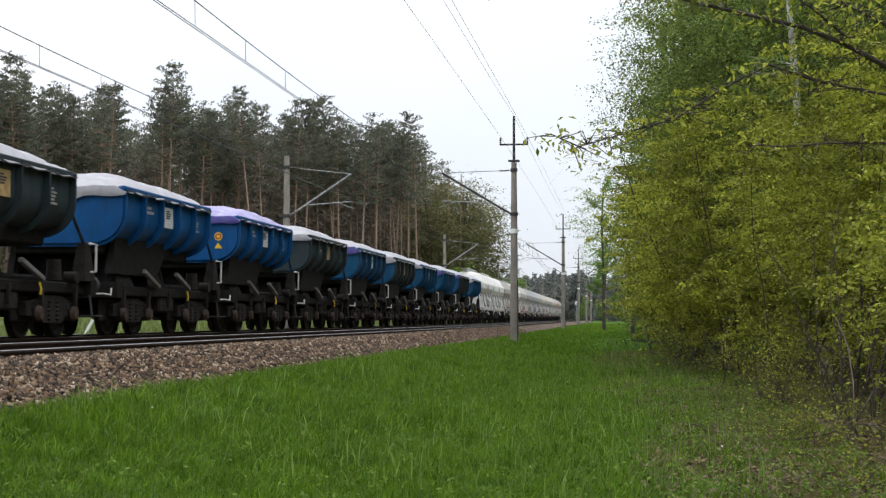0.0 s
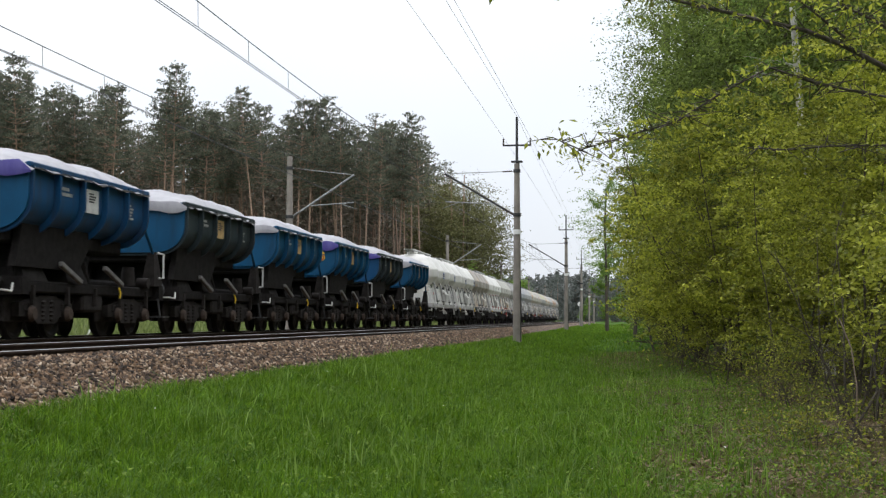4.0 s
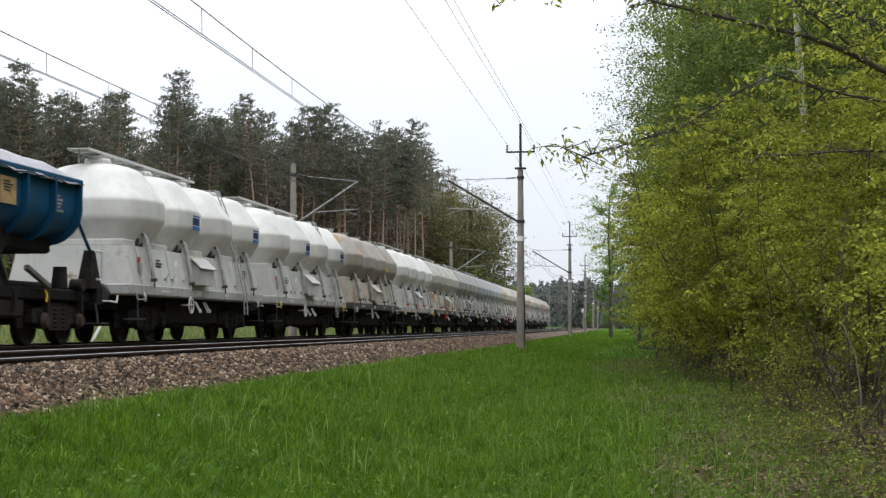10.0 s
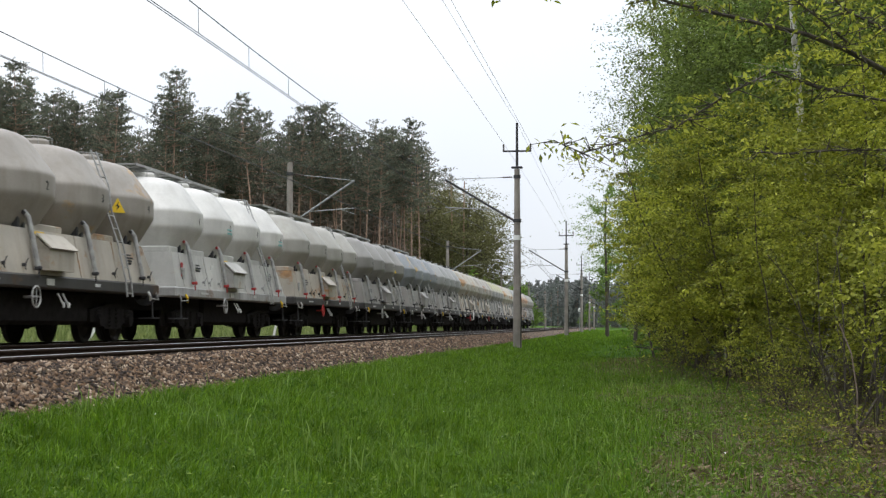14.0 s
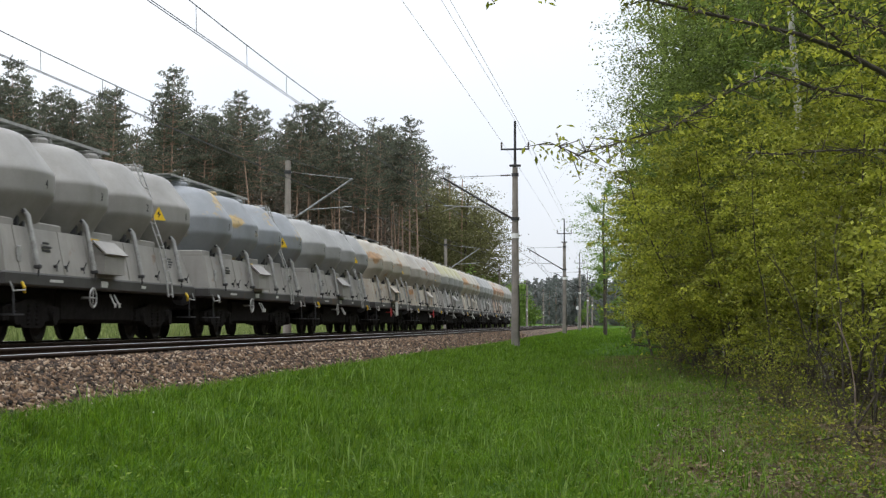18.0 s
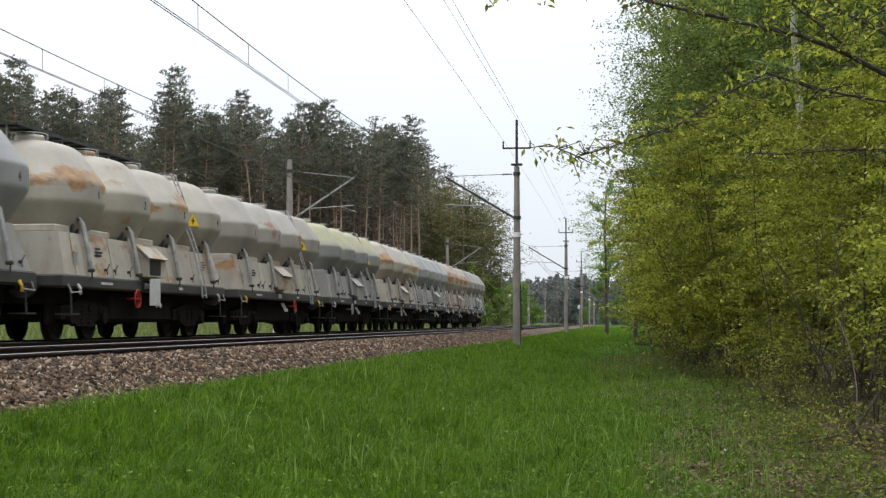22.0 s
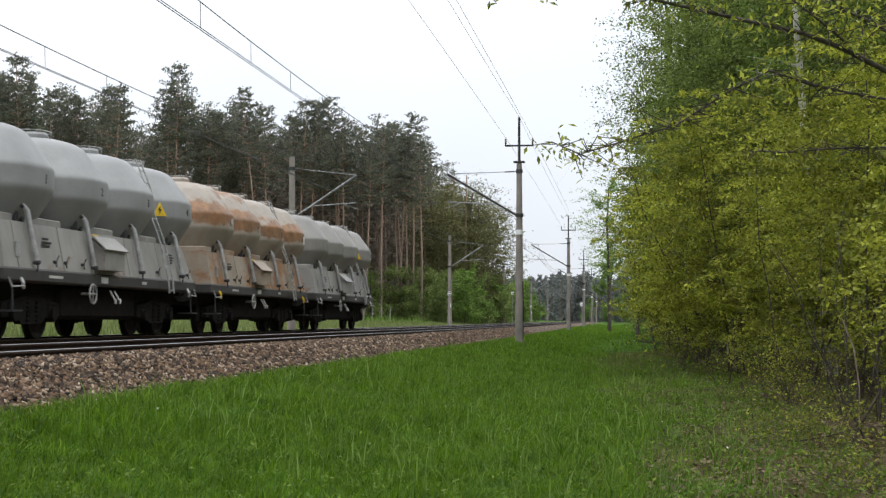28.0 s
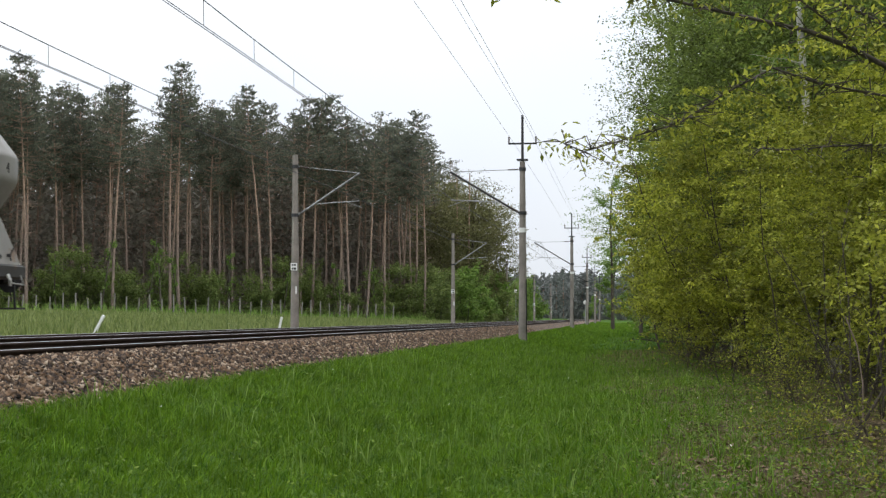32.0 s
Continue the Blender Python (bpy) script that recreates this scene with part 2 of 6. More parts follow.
M_LEAF_MID = foliage("green_leaves", (0.085, 0.125, 0.026), (0.215, 0.275, 0.065), 0.45, spray=(1.1, 0.40, 0.60, 0.5, 1.3))
M_LEAF_BIRCH = foliage("birch_leaves", (0.10, 0.185, 0.032), (0.255, 0.37, 0.088), 0.45)
M_LEAF_SHRUB = foliage("shrub_leaves", (0.115, 0.165, 0.048), (0.27, 0.33, 0.105), 0.5)
M_NEEDLE = foliage("pine_needles", (0.13, 0.145, 0.112), (0.25, 0.265, 0.205), 0.42, 0.8, 0.03, spray=(0.9, 0.38, 0.62, 0.6, 1.15))
M_BROWNWOOD = foliage("dim_twigs", (0.145, 0.13, 0.106), (0.265, 0.24, 0.195), 0.4)
# Air haze is mixed into this colour, paler and greyer than real needles.
M_FARWOOD_HAZED = foliage("far_wood", (0.14, 0.155, 0.148), (0.215, 0.23, 0.222), 0.1)
M_PINE_BARK = bark("pine_bark", (0.27, 0.205, 0.17), (0.38, 0.255, 0.19), 8.0)
M_DARK_BARK = bark("dark_bark", (0.075, 0.063, 0.05), (0.085, 0.072, 0.058), 4.0)
M_BIRCH_BARK = bark("birch_bark", (0.42, 0.40, 0.37), (0.55, 0.53, 0.50), 2.0, 2.0)
M_RAIL = plain("rail_steel", (0.040, 0.028, 0.022), 0.85, 0.0, spec=0.1)
M_RAILTOP = plain("worn_rail_top", (0.30, 0.295, 0.29), 0.45, 0.8, 0.12)
M_SLEEPER = plain("concrete_sleeper", (0.24, 0.21, 0.18), 0.9)
M_CONCRETE = plain("mast_concrete", (0.24, 0.215, 0.19), 0.9, 0, 0.2, 2.0, 0.4)
M_STEEL = plain("galvanised_steel", (0.30, 0.31, 0.31), 0.55, 0.5)
M_DARKSTEEL = plain("dark_steel", (0.055, 0.055, 0.058), 0.6, 0.4)
M_WIRE = plain("wire", (0.065, 0.065, 0.068), 0.7, 0.1, 0.1)
M_FEEDER = plain("feeder_wire", (0.65, 0.66, 0.68), 0.6, 0.0, 0.1, bump_by=0)
M_INSUL = plain("insulator", (0.06, 0.04, 0.03), 0.3)
M_WHITE = plain("white_enamel", (0.75, 0.75, 0.73), 0.5, 0, 0.06)
M_BLACK = plain("black_mark", (0.02, 0.02, 0.02), 0.6)
M_YELLOW = plain("yellow_enamel", (0.75, 0.5, 0.03), 0.5, 0, 0.1)
M_POST = plain("weathered_post", (0.22, 0.205, 0.18), 0.9)
M_UNDER = plain("sooty_underframe", (0.017, 0.0155, 0.0148), 0.9, 0.0, 0.35, spec=0.06)
M_BOGIE = plain("bogie_grime", (0.023, 0.020, 0.0185), 0.85, 0.0, 0.4, spec=0.12)
M_WHEEL = plain("wheel_steel", (0.016, 0.014, 0.013), 0.7, 0.0, spec=0.15)
M_LINK = plain("worn_link", (0.14, 0.135, 0.13), 0.7, 0.0, 0.3, spec=0.2)
M_AXLE = plain("axle_box_rust", (0.055, 0.040, 0.032), 0.8, 0.0, 0.35, spec=0.15)
M_TWIG = plain("dead_twigs", (0.26, 0.20, 0.16), 0.9)
M_DEADLEAF = foliage("dead_leaves", (0.06, 0.04, 0.02), (0.22, 0.155, 0.09), 0.1)
M_HANDLE = plain("pale_handrail", (0.55, 0.55, 0.53), 0.55, 0, 0.15)
M_RED = plain("red_fitting", (0.35, 0.03, 0.03), 0.5)
M_NAVY = plain("navy_mark", (0.01, 0.025, 0.10), 0.6)
M_TEAL = plain("faded_teal_mark", (0.22, 0.45, 0.44), 0.6)
M_PIPE = plain("grey_pipe", (0.33, 0.33, 0.32), 0.5, 0.1, 0.3)


# ---- mesh tools ----
class Geo:
    """Collects vertices and faces for one mesh."""

    def __init__(self):
        self.v, self.f = [], []

    def add(self, verts, faces):
        k = len(self.v)
        self.v += [tuple(p) for p in verts]
        self.f += [tuple(i + k for i in f) for f in faces]
        return self

    def box(self, x0, x1, y0, y1, z0, z1, m=None, cut=0.0):
        """A box; cut chamfers its edges along its longest upright rim."""
        c = min(cut, abs(x1 - x0) / 3, abs(y1 - y0) / 3, abs(z1 - z0) / 3)
        if c <= 0:
            vs = [Vector((x, y, z)) for z in (z0, z1) for x, y in ((x0, y0), (x1, y0), (x1, y1), (x0, y1))]
            fs = [(3, 2, 1, 0), (4, 5, 6, 7), (0, 1, 5, 4), (1, 2, 6, 5), (2, 3, 7, 6), (3, 0, 4, 7)]
        else:
            ring = [(x0 + c, y0), (x1 - c, y0), (x1, y0 + c), (x1, y1 - c), (x1 - c, y1), (x0 + c, y1), (x0, y1 - c), (x0, y0 + c)]
            cx, cy = (x0 + x1) / 2, (y0 + y1) / 2
            sx, sy = 1 - 2 * c / (x1 - x0), 1 - 2 * c / (y1 - y0)
            vs, fs = [], []
            for z, k in ((z0, 1), (z0 + c, 0), (z1 - c, 0), (z1, 1)):
                vs += [Vector((cx + (x - cx) * (sx if k else 1), cy + (y - cy) * (sy if k else 1), z)) for x, y in ring]
            for a in range(3):
                for i in range(8):
                    j = (i + 1) % 8
                    fs.append((a * 8 + i, a * 8 + j, a * 8 + 8 + j, a * 8 + 8 + i))
            fs += [tuple(range(7, -1, -1)), tuple(range(24, 32))]
        if m is not None:
            vs = [m @ p for p in vs]
        return self.add(vs, fs)

    def rod(self, p0, p1, r0, r1=None, n=8, caps=True):
        p0, p1 = Vector(p0), Vector(p1)
        r1 = r0 if r1 is None else r1
        d = (p1 - p0)
        if d.length < 1e-6:
            return self
        d.normalize()
        a = d.orthogonal().normalized()
        b = d.cross(a)
        vs = []
        for p, r in ((p0, r0), (p1, r1)):
            vs += [p + (a * math.cos(2 * math.pi * i / n) + b * math.sin(2 * math.pi * i / n)) * r for i in range(n)]
        fs = [(i, (i + 1) % n, n + (i + 1) % n, n + i) for i in range(n)]
        if caps:
            fs += [tuple(range(n - 1, -1, -1)), tuple(range(n, 2 * n))]
        return self.add(vs, fs)

    def path(self, pts, r, n=6):
        pts = [Vector(p) for p in pts]
        rings, a = [], None
        for i, p in enumerate(pts):
            d = (pts[min(i + 1, len(pts) - 1)] - pts[max(i - 1, 0)])
            if d.length < 1e-6:
                d = pts[1] - pts[0]
            d.normalize()
            a = d.orthogonal() if a is None else a - d * a.dot(d)
            a.normalize()
            b = d.cross(a)
            q = r[i] if isinstance(r, list) else r
            rings.append([p + (a * math.cos(2 * math.pi * k / n) + b * math.sin(2 * math.pi * k / n)) * q for k in range(n)])
        return self.loft(rings)

    def lathe(self, rings, n=24, axis="z"):
        """rings: (radius, height). A solid of revolution round the axis."""
        vs = []
        for r, h in rings:
            for i in range(n):
                c, s = r * math.cos(2 * math.pi * i / n), r * math.sin(2 * math.pi * i / n)
                vs.append((c, s, h) if axis == "z" else (h, c, s))
        fs = []
        for a in range(len(rings) - 1):
            for i in range(n):
                j = (i + 1) % n
                fs.append((a * n + i, a * n + j, a * n + n + j, a * n + n + i))
        fs += [tuple(range(n - 1, -1, -1)), tuple(range((len(rings) - 1) * n, len(rings) * n))]
        return self.add(vs, fs)

    def loft(self, sections):
        """Joins rings of equal count; closes both ends."""
        n = len(sections[0])
        vs = [p for s in sections for p in s]
        fs = []
        for a in range(len(sections) - 1):
            for i in range(n):
                j = (i + 1) % n
                fs.append((a * n + i, a * n + j, a * n + n + j, a * n + n + i))
        fs += [tuple(range(n - 1, -1, -1)), tuple(range((len(sections) - 1) * n, len(sections) * n))]
        return self.add(vs, fs)

    def mesh(self, name, mat, smooth=False):
        me = bpy.data.meshes.new(name)
        me.from_pydata(self.v, [], self.f)
        bm = bmesh.new()
        bm.from_mesh(me)
        bmesh.ops.recalc_face_normals(bm, faces=bm.faces)
        bm.to_mesh(me)
        bm.free()
        me.materials.append(mat)
        if smooth:
            me.shade_smooth()
            me.set_sharp_from_angle(angle=radians(smooth if smooth > 1 else 40))
        return me


def np_mesh(name, verts, faces, mat, smooth=False):
    """A large mesh from arrays; every face has the same number of corners."""
    me = bpy.data.meshes.new(name)
    faces = np.ascontiguousarray(faces, dtype=np.int32)
    k = faces.shape[1]
    me.vertices.add(len(verts))
    me.vertices.foreach_set("co", np.ascontiguousarray(verts, dtype=np.float32).ravel())
    me.loops.add(faces.size)
    me.loops.foreach_set("vertex_index", faces.ravel())
    me.polygons.add(len(faces))
    me.polygons.foreach_set("loop_start", np.arange(0, faces.size, k, dtype=np.int32))
    me.update(calc_edges=True)
    me.materials.append(mat)
    if smooth:
        me.shade_smooth()
    return me


def part(name, geo, mat, parent, label="", smooth=False):
    """One mesh object under a thing or under a part. geo: a Geo or a mesh."""
    me = geo.mesh(name, mat, smooth) if isinstance(geo, Geo) else geo
    ob = new(name, me)
    ob.parent = parent
    if label:
        ob["label"] = label
    return ob


def thing(name, label, category, group="", kind="", data=None):
    return tagged(new(name, data), label, category, group, kind)


# ---- the line's plan: both tracks bend gently to the left ----
RADIUS = 5400.0
X_NEAR, X_FAR = -7.9, -12.05
STATIONS = [3.0, 64.0, 125.0, 186.0, 247.0, 308.0]


def bend(y):
    """Sideways shift and heading of the line at y."""
    yy = np.clip(y, -400, 112)
    return -yy * yy / (2 * RADIUS) - (y - yy) * yy / RADIUS


def heading(y):
    return math.degrees(min(y, 112) / RADIUS)


# ---- ground ----
def ground_z(x, y):
    """Height of the soil at lateral place x (already freed of the bend) and distance y."""
    xs = [-900, -60, -38, -24, -17.5, -15.6, -6.0, -5.5, -4.4, -2.6, -1.2, 0.6, 3.0, 900]
    zs = [1.2, 0.75, 0.5, -0.05, -0.28, -0.42, -0.58, -0.52, -0.76, -1.16, -1.22, -1.17, -1.10, -0.6]
    z = np.interp(x, xs, zs)
    # the ditch runs out and the ground rises towards the line farther on
    k = np.clip((np.asarray(y) - 60) / 60, 0, 1)
    lift = np.interp(x, [-5.6, -3, 0, 4, 900], [0, 0.25, 0.45, 0.45, 0.2])
    return z + k * lift


def build_ground():
    xs = np.concatenate([[-2500, -1200, -500, -250, -140, -90], np.arange(-60, -17, 3.0), np.arange(-17, 8, 0.4), [9, 11, 14, 18, 25, 40, 80, 200, 600, 2500]])
    ys = np.concatenate([[-600, -200, -80, -30], np.arange(-10, 90, 1.0), np.arange(90, 260, 5.0), [270, 300, 350, 420, 600, 1000, 2000, 4500]])
    X, Y = np.meshgrid(xs, ys)
    rng = np.random.default_rng(4)
    Z = ground_z(X, Y)
    near = (np.abs(X) < 70) & (Y < 260)
    Z = Z + near * (0.035 * np.sin(X * 2.1 + Y * 0.7) * np.sin(Y * 1.3 - X) + rng.normal(0, 0.015, X.shape))
    V = np.stack([X + bend(Y), Y, Z], -1).reshape(-1, 3)
    nx = len(xs)
    i, j = np.meshgrid(np.arange(nx - 1), np.arange(len(ys) - 1))
    a = (j * nx + i).ravel()
    F = np.stack([a, a + 1, a + nx + 1, a + nx], -1)
    me = np_mesh("ground", V, F, M_EARTH, True)
    tagged(new("ground", me), "uneven green grassland beside the railway with a shallow ditch", "ground", kind="structure")
    # the strip of dry litter along the wood's edge
    ys2 = np.concatenate([np.arange(4, 70, 0.5)])
    rows = []
    for y in ys2:
        left = float(np.interp(y, [4, 13, 25, 40, 70], [0.9, 0.6, -0.2, -0.9, -2.0])) + 0.4 * math.sin(y * 0.31) + 0.3 * math.sin(y * 0.93 + 1)
        for k in range(17):
            x = left + (9.0 - left) * k / 16
            rows.append((x + bend(y), y, ground_z(x, y) + 0.03 + 0.03 * noise.noise(Vector((x * 1.5, y * 1.5, 0))) - (0.06 if k == 0 else 0)))
    nx = 17
    i, j = np.meshgrid(np.arange(nx - 1), np.arange(len(ys2) - 1))
    a = (j * nx + i).ravel()
    me = np_mesh("wood_floor", np.array(rows), np.stack([a, a + 1, a + nx + 1, a + nx], -1), M_LITTER, True)
    tagged(new("wood_floor", me), "brown leaf litter at the edge of the wood", "ground", kind="structure")


def strip_profile(name, profile, y0, y1, step, mat, label, xc=0.0, smooth=False, sway=0.0):
    """Sweeps a cross-section (x, z) along the line."""
    ys = np.arange(y0, y1 + step, step)
    V = []
    for y in ys:
        for x, z in profile:
            V.append((xc + x + bend(y) + sway * noise.noise(Vector((x, y * 0.6, 3.0))), y, z + sway * 0.4 * noise.noise(Vector((x * 2, y * 0.9, 9.0)))))
    nx = len(profile)
    i, j = np.meshgrid(np.arange(nx - 1), np.arange(len(ys) - 1))
    a = (j * nx + i).ravel()
    return np_mesh(name, np.array(V), np.stack([a, a + 1, a + nx + 1, a + nx], -1), mat, smooth)


def build_ballast():
    prof = [(-15.9, -0.45), (-15.2, -0.2), (-13.2, -0.13), (-11.2, -0.13), (-10.0, -0.19), (-8.9, -0.16), (-7.05, -0.15), (-6.95, -0.12), (-6.55, -0.16),
            (-6.2, -0.32), (-5.85, -0.47), (-5.55, -0.66)]
    me = strip_profile("ballast", prof, -60, 420, 1.0, M_GRAVEL, "", 0, False, 0.06)
    bed = tagged(new("ballast", me), "reddish brown crushed stone ballast bed under the tracks", "ballast", kind="structure")
    # loose stones on the near shoulder
    rng = np.random.default_rng(8)
    n = 60000
    y = 11 + 79 * rng.random(n) ** 1.7
    u = rng.random(n)
    x = -6.98 + 1.33 * u + 0.12 * rng.normal(size=n) * (u > 0.75)
    z = np.interp(x, [-7.2, -6.95, -6.55, -6.2, -5.85, -5.55], [-0.11, -0.10, -0.14, -0.31, -0.46, -0.56])
    size = rng.uniform(0.022, 0.052, n)
    base = np.array([(1, 0, 0), (-1, 0, 0), (0, 1, 0), (0, -1, 0), (0.2, 0.1, 0.8), (-0.1, 0.2, -0.8)])
    tri = np.array([(0, 2, 4), (2, 1, 4), (1, 3, 4), (3, 0, 4), (2, 0, 5), (1, 2, 5), (3, 1, 5), (0, 3, 5)])
    V = base[None] * rng.uniform(0.35, 1.4, (n, 6, 3)) * size[:, None, None]
    ang = rng.uniform(0, 6.28, n)
    c, s = np.cos(ang), np.sin(ang)
    tilt = rng.uniform(-0.7, 0.7, n)
    ct, st = np.cos(tilt), np.sin(tilt)
    vx = V[..., 0] * c[:, None] - V[..., 1] * s[:, None]
    vy = V[..., 0] * s[:, None] + V[..., 1] * c[:, None]
    vz = V[..., 2]
    vx, vz = vx * ct[:, None] - vz * st[:, None], vx * st[:, None] + vz * ct[:, None]
    P = np.stack([vx + (x + bend(y))[:, None], vy + y[:, None], vz + (z + size * 0.35)[:, None]], -1).reshape(-1, 3)
    F = (tri[None] + (np.arange(n) * 6)[:, None, None]).reshape(-1, 3)
    ob = new("loose_stones", np_mesh("loose_stones", P, F, M_STONES))
    tagged(ob, "loose brown crushed stones on the ballast shoulder", "stones", kind="stuff")


RAIL = [(-0.07, -0.172), (-0.07, -0.155), (-0.012, -0.14), (-0.009, -0.045), (-0.036, -0.036), (-0.036, -0.008), (-0.026, 0.0)]


def build_track(name, xc, label, lifts):
    track = thing(name, label, "railway track", kind="structure")
    for side, lift in zip((1, -1), lifts):
        prof = [(x, z) for x, z in RAIL] + [(-x, z) for x, z in reversed(RAIL)]
        me = strip_profile("rail", [(x, z + lift) for x, z in prof], -60, 420, 4.0, M_RAIL, "", xc + side * 0.7535)
        rail = part("rail", me, M_RAIL, track)
        me = strip_profile("running_surface", [(-0.03, -0.002 + lift), (-0.02, 0.003 + lift), (0.02, 0.003 + lift), (0.03, -0.002 + lift)], -60, 420, 4.0, M_RAILTOP, "", xc + side * 0.7535)
        part("running_surface", me, M_RAILTOP, rail, "bright worn rail head")
    return track


def add_sleepers(track, xc, y0, y1):
    """Concrete sleepers with rail clips, nearest stretch of the line."""
    g = Geo().box(-1.28, 1.28, -0.13, 0.13, -0.36, -0.165, cut=0.03)
    me = g.mesh("sleeper", M_SLEEPER)
    c = Geo()
    for sx in (-1, 1):
        for off in (-0.11, 0.11):
            c.box(sx * 0.7535 + off - 0.03, sx * 0.7535 + off + 0.03, -0.05, 0.05, -0.165, -0.115, cut=0.012)
            c.rod((sx * 0.7535 + off, 0, -0.12), (sx * 0.7535 + off, 0, -0.075), 0.018, n=6)
    cm = c.mesh("rail_clips", M_RAIL)
    y = y0
    while y < y1:
        m = pose(xc + bend(y), y, 0.0, 0, 0, heading(y))
        s = part("sleeper", me, M_SLEEPER, track)
        s.matrix_basis = m
        k = part("rail_clips", cm, M_RAIL, s)
        y += 0.62


# ---- overhead line ----
def sheds(g, p0, p1, r, count):
    """A ribbed insulator from p0 to p1."""
    p0, p1 = Vector(p0), Vector(p1)
    g.rod(p0, p1, r * 0.45, n=8)
    for i in range(count):
        a = p0.lerp(p1, (i + 0.25) / count)
        b = p0.lerp(p1, (i + 0.6) / count)
        g.rod(a, b, r, r * 0.6, n=8)
    return g


def plate_bars(parent, w, h, rows, mat=None):
    """Number plate whose writing is kept as plain bars, facing -y."""
    for k in range(rows):
        z = h * (0.5 - (k + 0.5) / rows)
        g = Geo()
        for x0, x1 in ((-0.34, -0.10), (-0.02, 0.34)):
            g.box(x0 * w, x1 * w, -0.016, -0.011, z - h * 0.13, z + h * 0.13)
        part("lettering", g, mat or M_BLACK, parent)


def mast(side, y, x_track, tall, plate):
    """A concrete overhead-line mast; side is +1 when it stands to the right of its track."""
    x = (-4.95 if side > 0 else -14.75) + bend(y)
    reach = (x_track + bend(y)) - x
    name = "catenary_mast"
    ob = thing(name, "tall concrete mast with a crossarm beside the track" if tall else "grey concrete catenary mast with a bracket and number plate", "mast", "masts along the railway")
    base = -0.62 if side > 0 else -0.45
    ob.location = (x, y, base)
    b = -base
    part("pole", Geo().rod((0, 0, -0.3), (0, 0, 6.95 + b + (0.0 if side > 0 else 0.42)), 0.19, 0.115, 14), M_CONCRETE, ob, smooth=30)
    part("footing", Geo().box(-0.24, 0.24, -0.24, 0.24, -0.35, -0.02, cut=0.04), M_CONCRETE, ob)
    dx = math.copysign(1, reach)
    r = abs(reach)
    tip = (dx * (r + 0.12), 0, 6.55 + b)
    part("bracket_strut", Geo().rod((dx * 0.14, 0, 4.78 + b), tip, 0.045, n=10), M_DARKSTEEL if side > 0 else M_STEEL, ob)
    hi = 6.62 if side > 0 else 6.86
    arm = part("tie_rod", Geo().rod((dx * 0.12, 0, hi + b), tip, 0.016, n=6), M_STEEL, ob)
    part("tie_insulator", sheds(Geo(), (dx * 0.2, 0, hi + b), (dx * 0.62, 0, hi + b + (6.55 - hi) * 0.62 / (r + 0.12)), 0.05, 5), M_INSUL, arm)
    part("strut_insulator", sheds(Geo(), (dx * 0.2, 0, 4.82 + b), (dx * 0.55, 0, 5.04 + b), 0.07, 6), M_INSUL, ob)
    reg = part("registration_arm", Geo().rod((dx * 0.86, 0, 5.24 + b), (dx * (r + 0.1), 0, 5.36 + b), 0.022, n=8), M_STEEL, ob)
    part("steady_arm", Geo().rod((dx * (r - 0.5), 0, 5.33 + b), (dx * (r + 0.22), 0, 5.08 + b), 0.014, n=6), M_STEEL, reg)
    part("mast_clamp", Geo().rod((0, 0, 4.7 + b), (0, 0, 4.84 + b), 0.175, n=14), M_DARKSTEEL, ob)
    part("mast_clamp", Geo().rod((0, 0, hi - 0.06 + b), (0, 0, hi + 0.08 + b), 0.15, n=14), M_DARKSTEEL, ob)
    if tall:
        part("top_collar", Geo().box(-0.24, 0.24, -0.13, 0.13, 6.98 + b, 7.06 + b, cut=0.02), M_DARKSTEEL, ob)
        part("top_rod", Geo().rod((0, 0, 6.4 + b), (0, 0, 8.92 + b), 0.062, 0.05, 8), M_DARKSTEEL, ob)
        ca = part("crossarm", Geo().box(-0.6, 0.6, -0.03, 0.03, 7.68 + b, 7.75 + b), M_DARKSTEEL, ob)
        for sx in (-0.57, 0.57):
            part("pin_insulator", sheds(Geo(), (sx, 0, 7.72 + b), (sx, 0, 8.02 + b), 0.06, 4), M_INSUL, ca)
        part("white_band", Geo().rod((0, 0, 3.95 + b), (0, 0, 4.15 + b), 0.165, 0.163, 14), M_WHITE, ob, "white painted band")
        part("cable", Geo().path([(0.15, -0.1, 0.0), (0.17, -0.1, 1.6), (0.15, -0.09, 2.6)], 0.022), M_BLACK, ob)
    if plate:
        p = part("number_plate", Geo().box(-0.14, 0.14, -0.01, 0.01, -0.16, 0.16), M_WHITE, ob, "white enamel plate with black figures")
        p.location = (0, -0.185, 2.55 + b)
        plate_bars(p, 0.28, 0.32, 2)
        q = part("marker_strip", Geo().box(-0.03, 0.03, -0.01, 0.01, -0.16, 0.16), M_WHITE, ob)
        q.location = (0.1, -0.19, 1.55 + b)
    return ob


def wire_curve(name, pts, r, label, group):
    """A wire as one thin tube."""
    cu = bpy.data.curves.new(name, "CURVE")
    cu.dimensions, cu.bevel_depth, cu.bevel_resolution = "3D", r, 1
    sp = cu.splines.new("POLY")
    sp.points.add(len(pts) - 1)
    for p, q in zip(sp.points, pts):
        p.co = (*q, 1)
    cu.materials.append(M_WIRE)
    return thing(name, label, "wire", group, data=cu)


def messenger_z(y, sag=0.67):
    k = ((y - 3.0) / 61.0) % 1.0
    return 6.60 - sag * 4 * k * (1 - k)


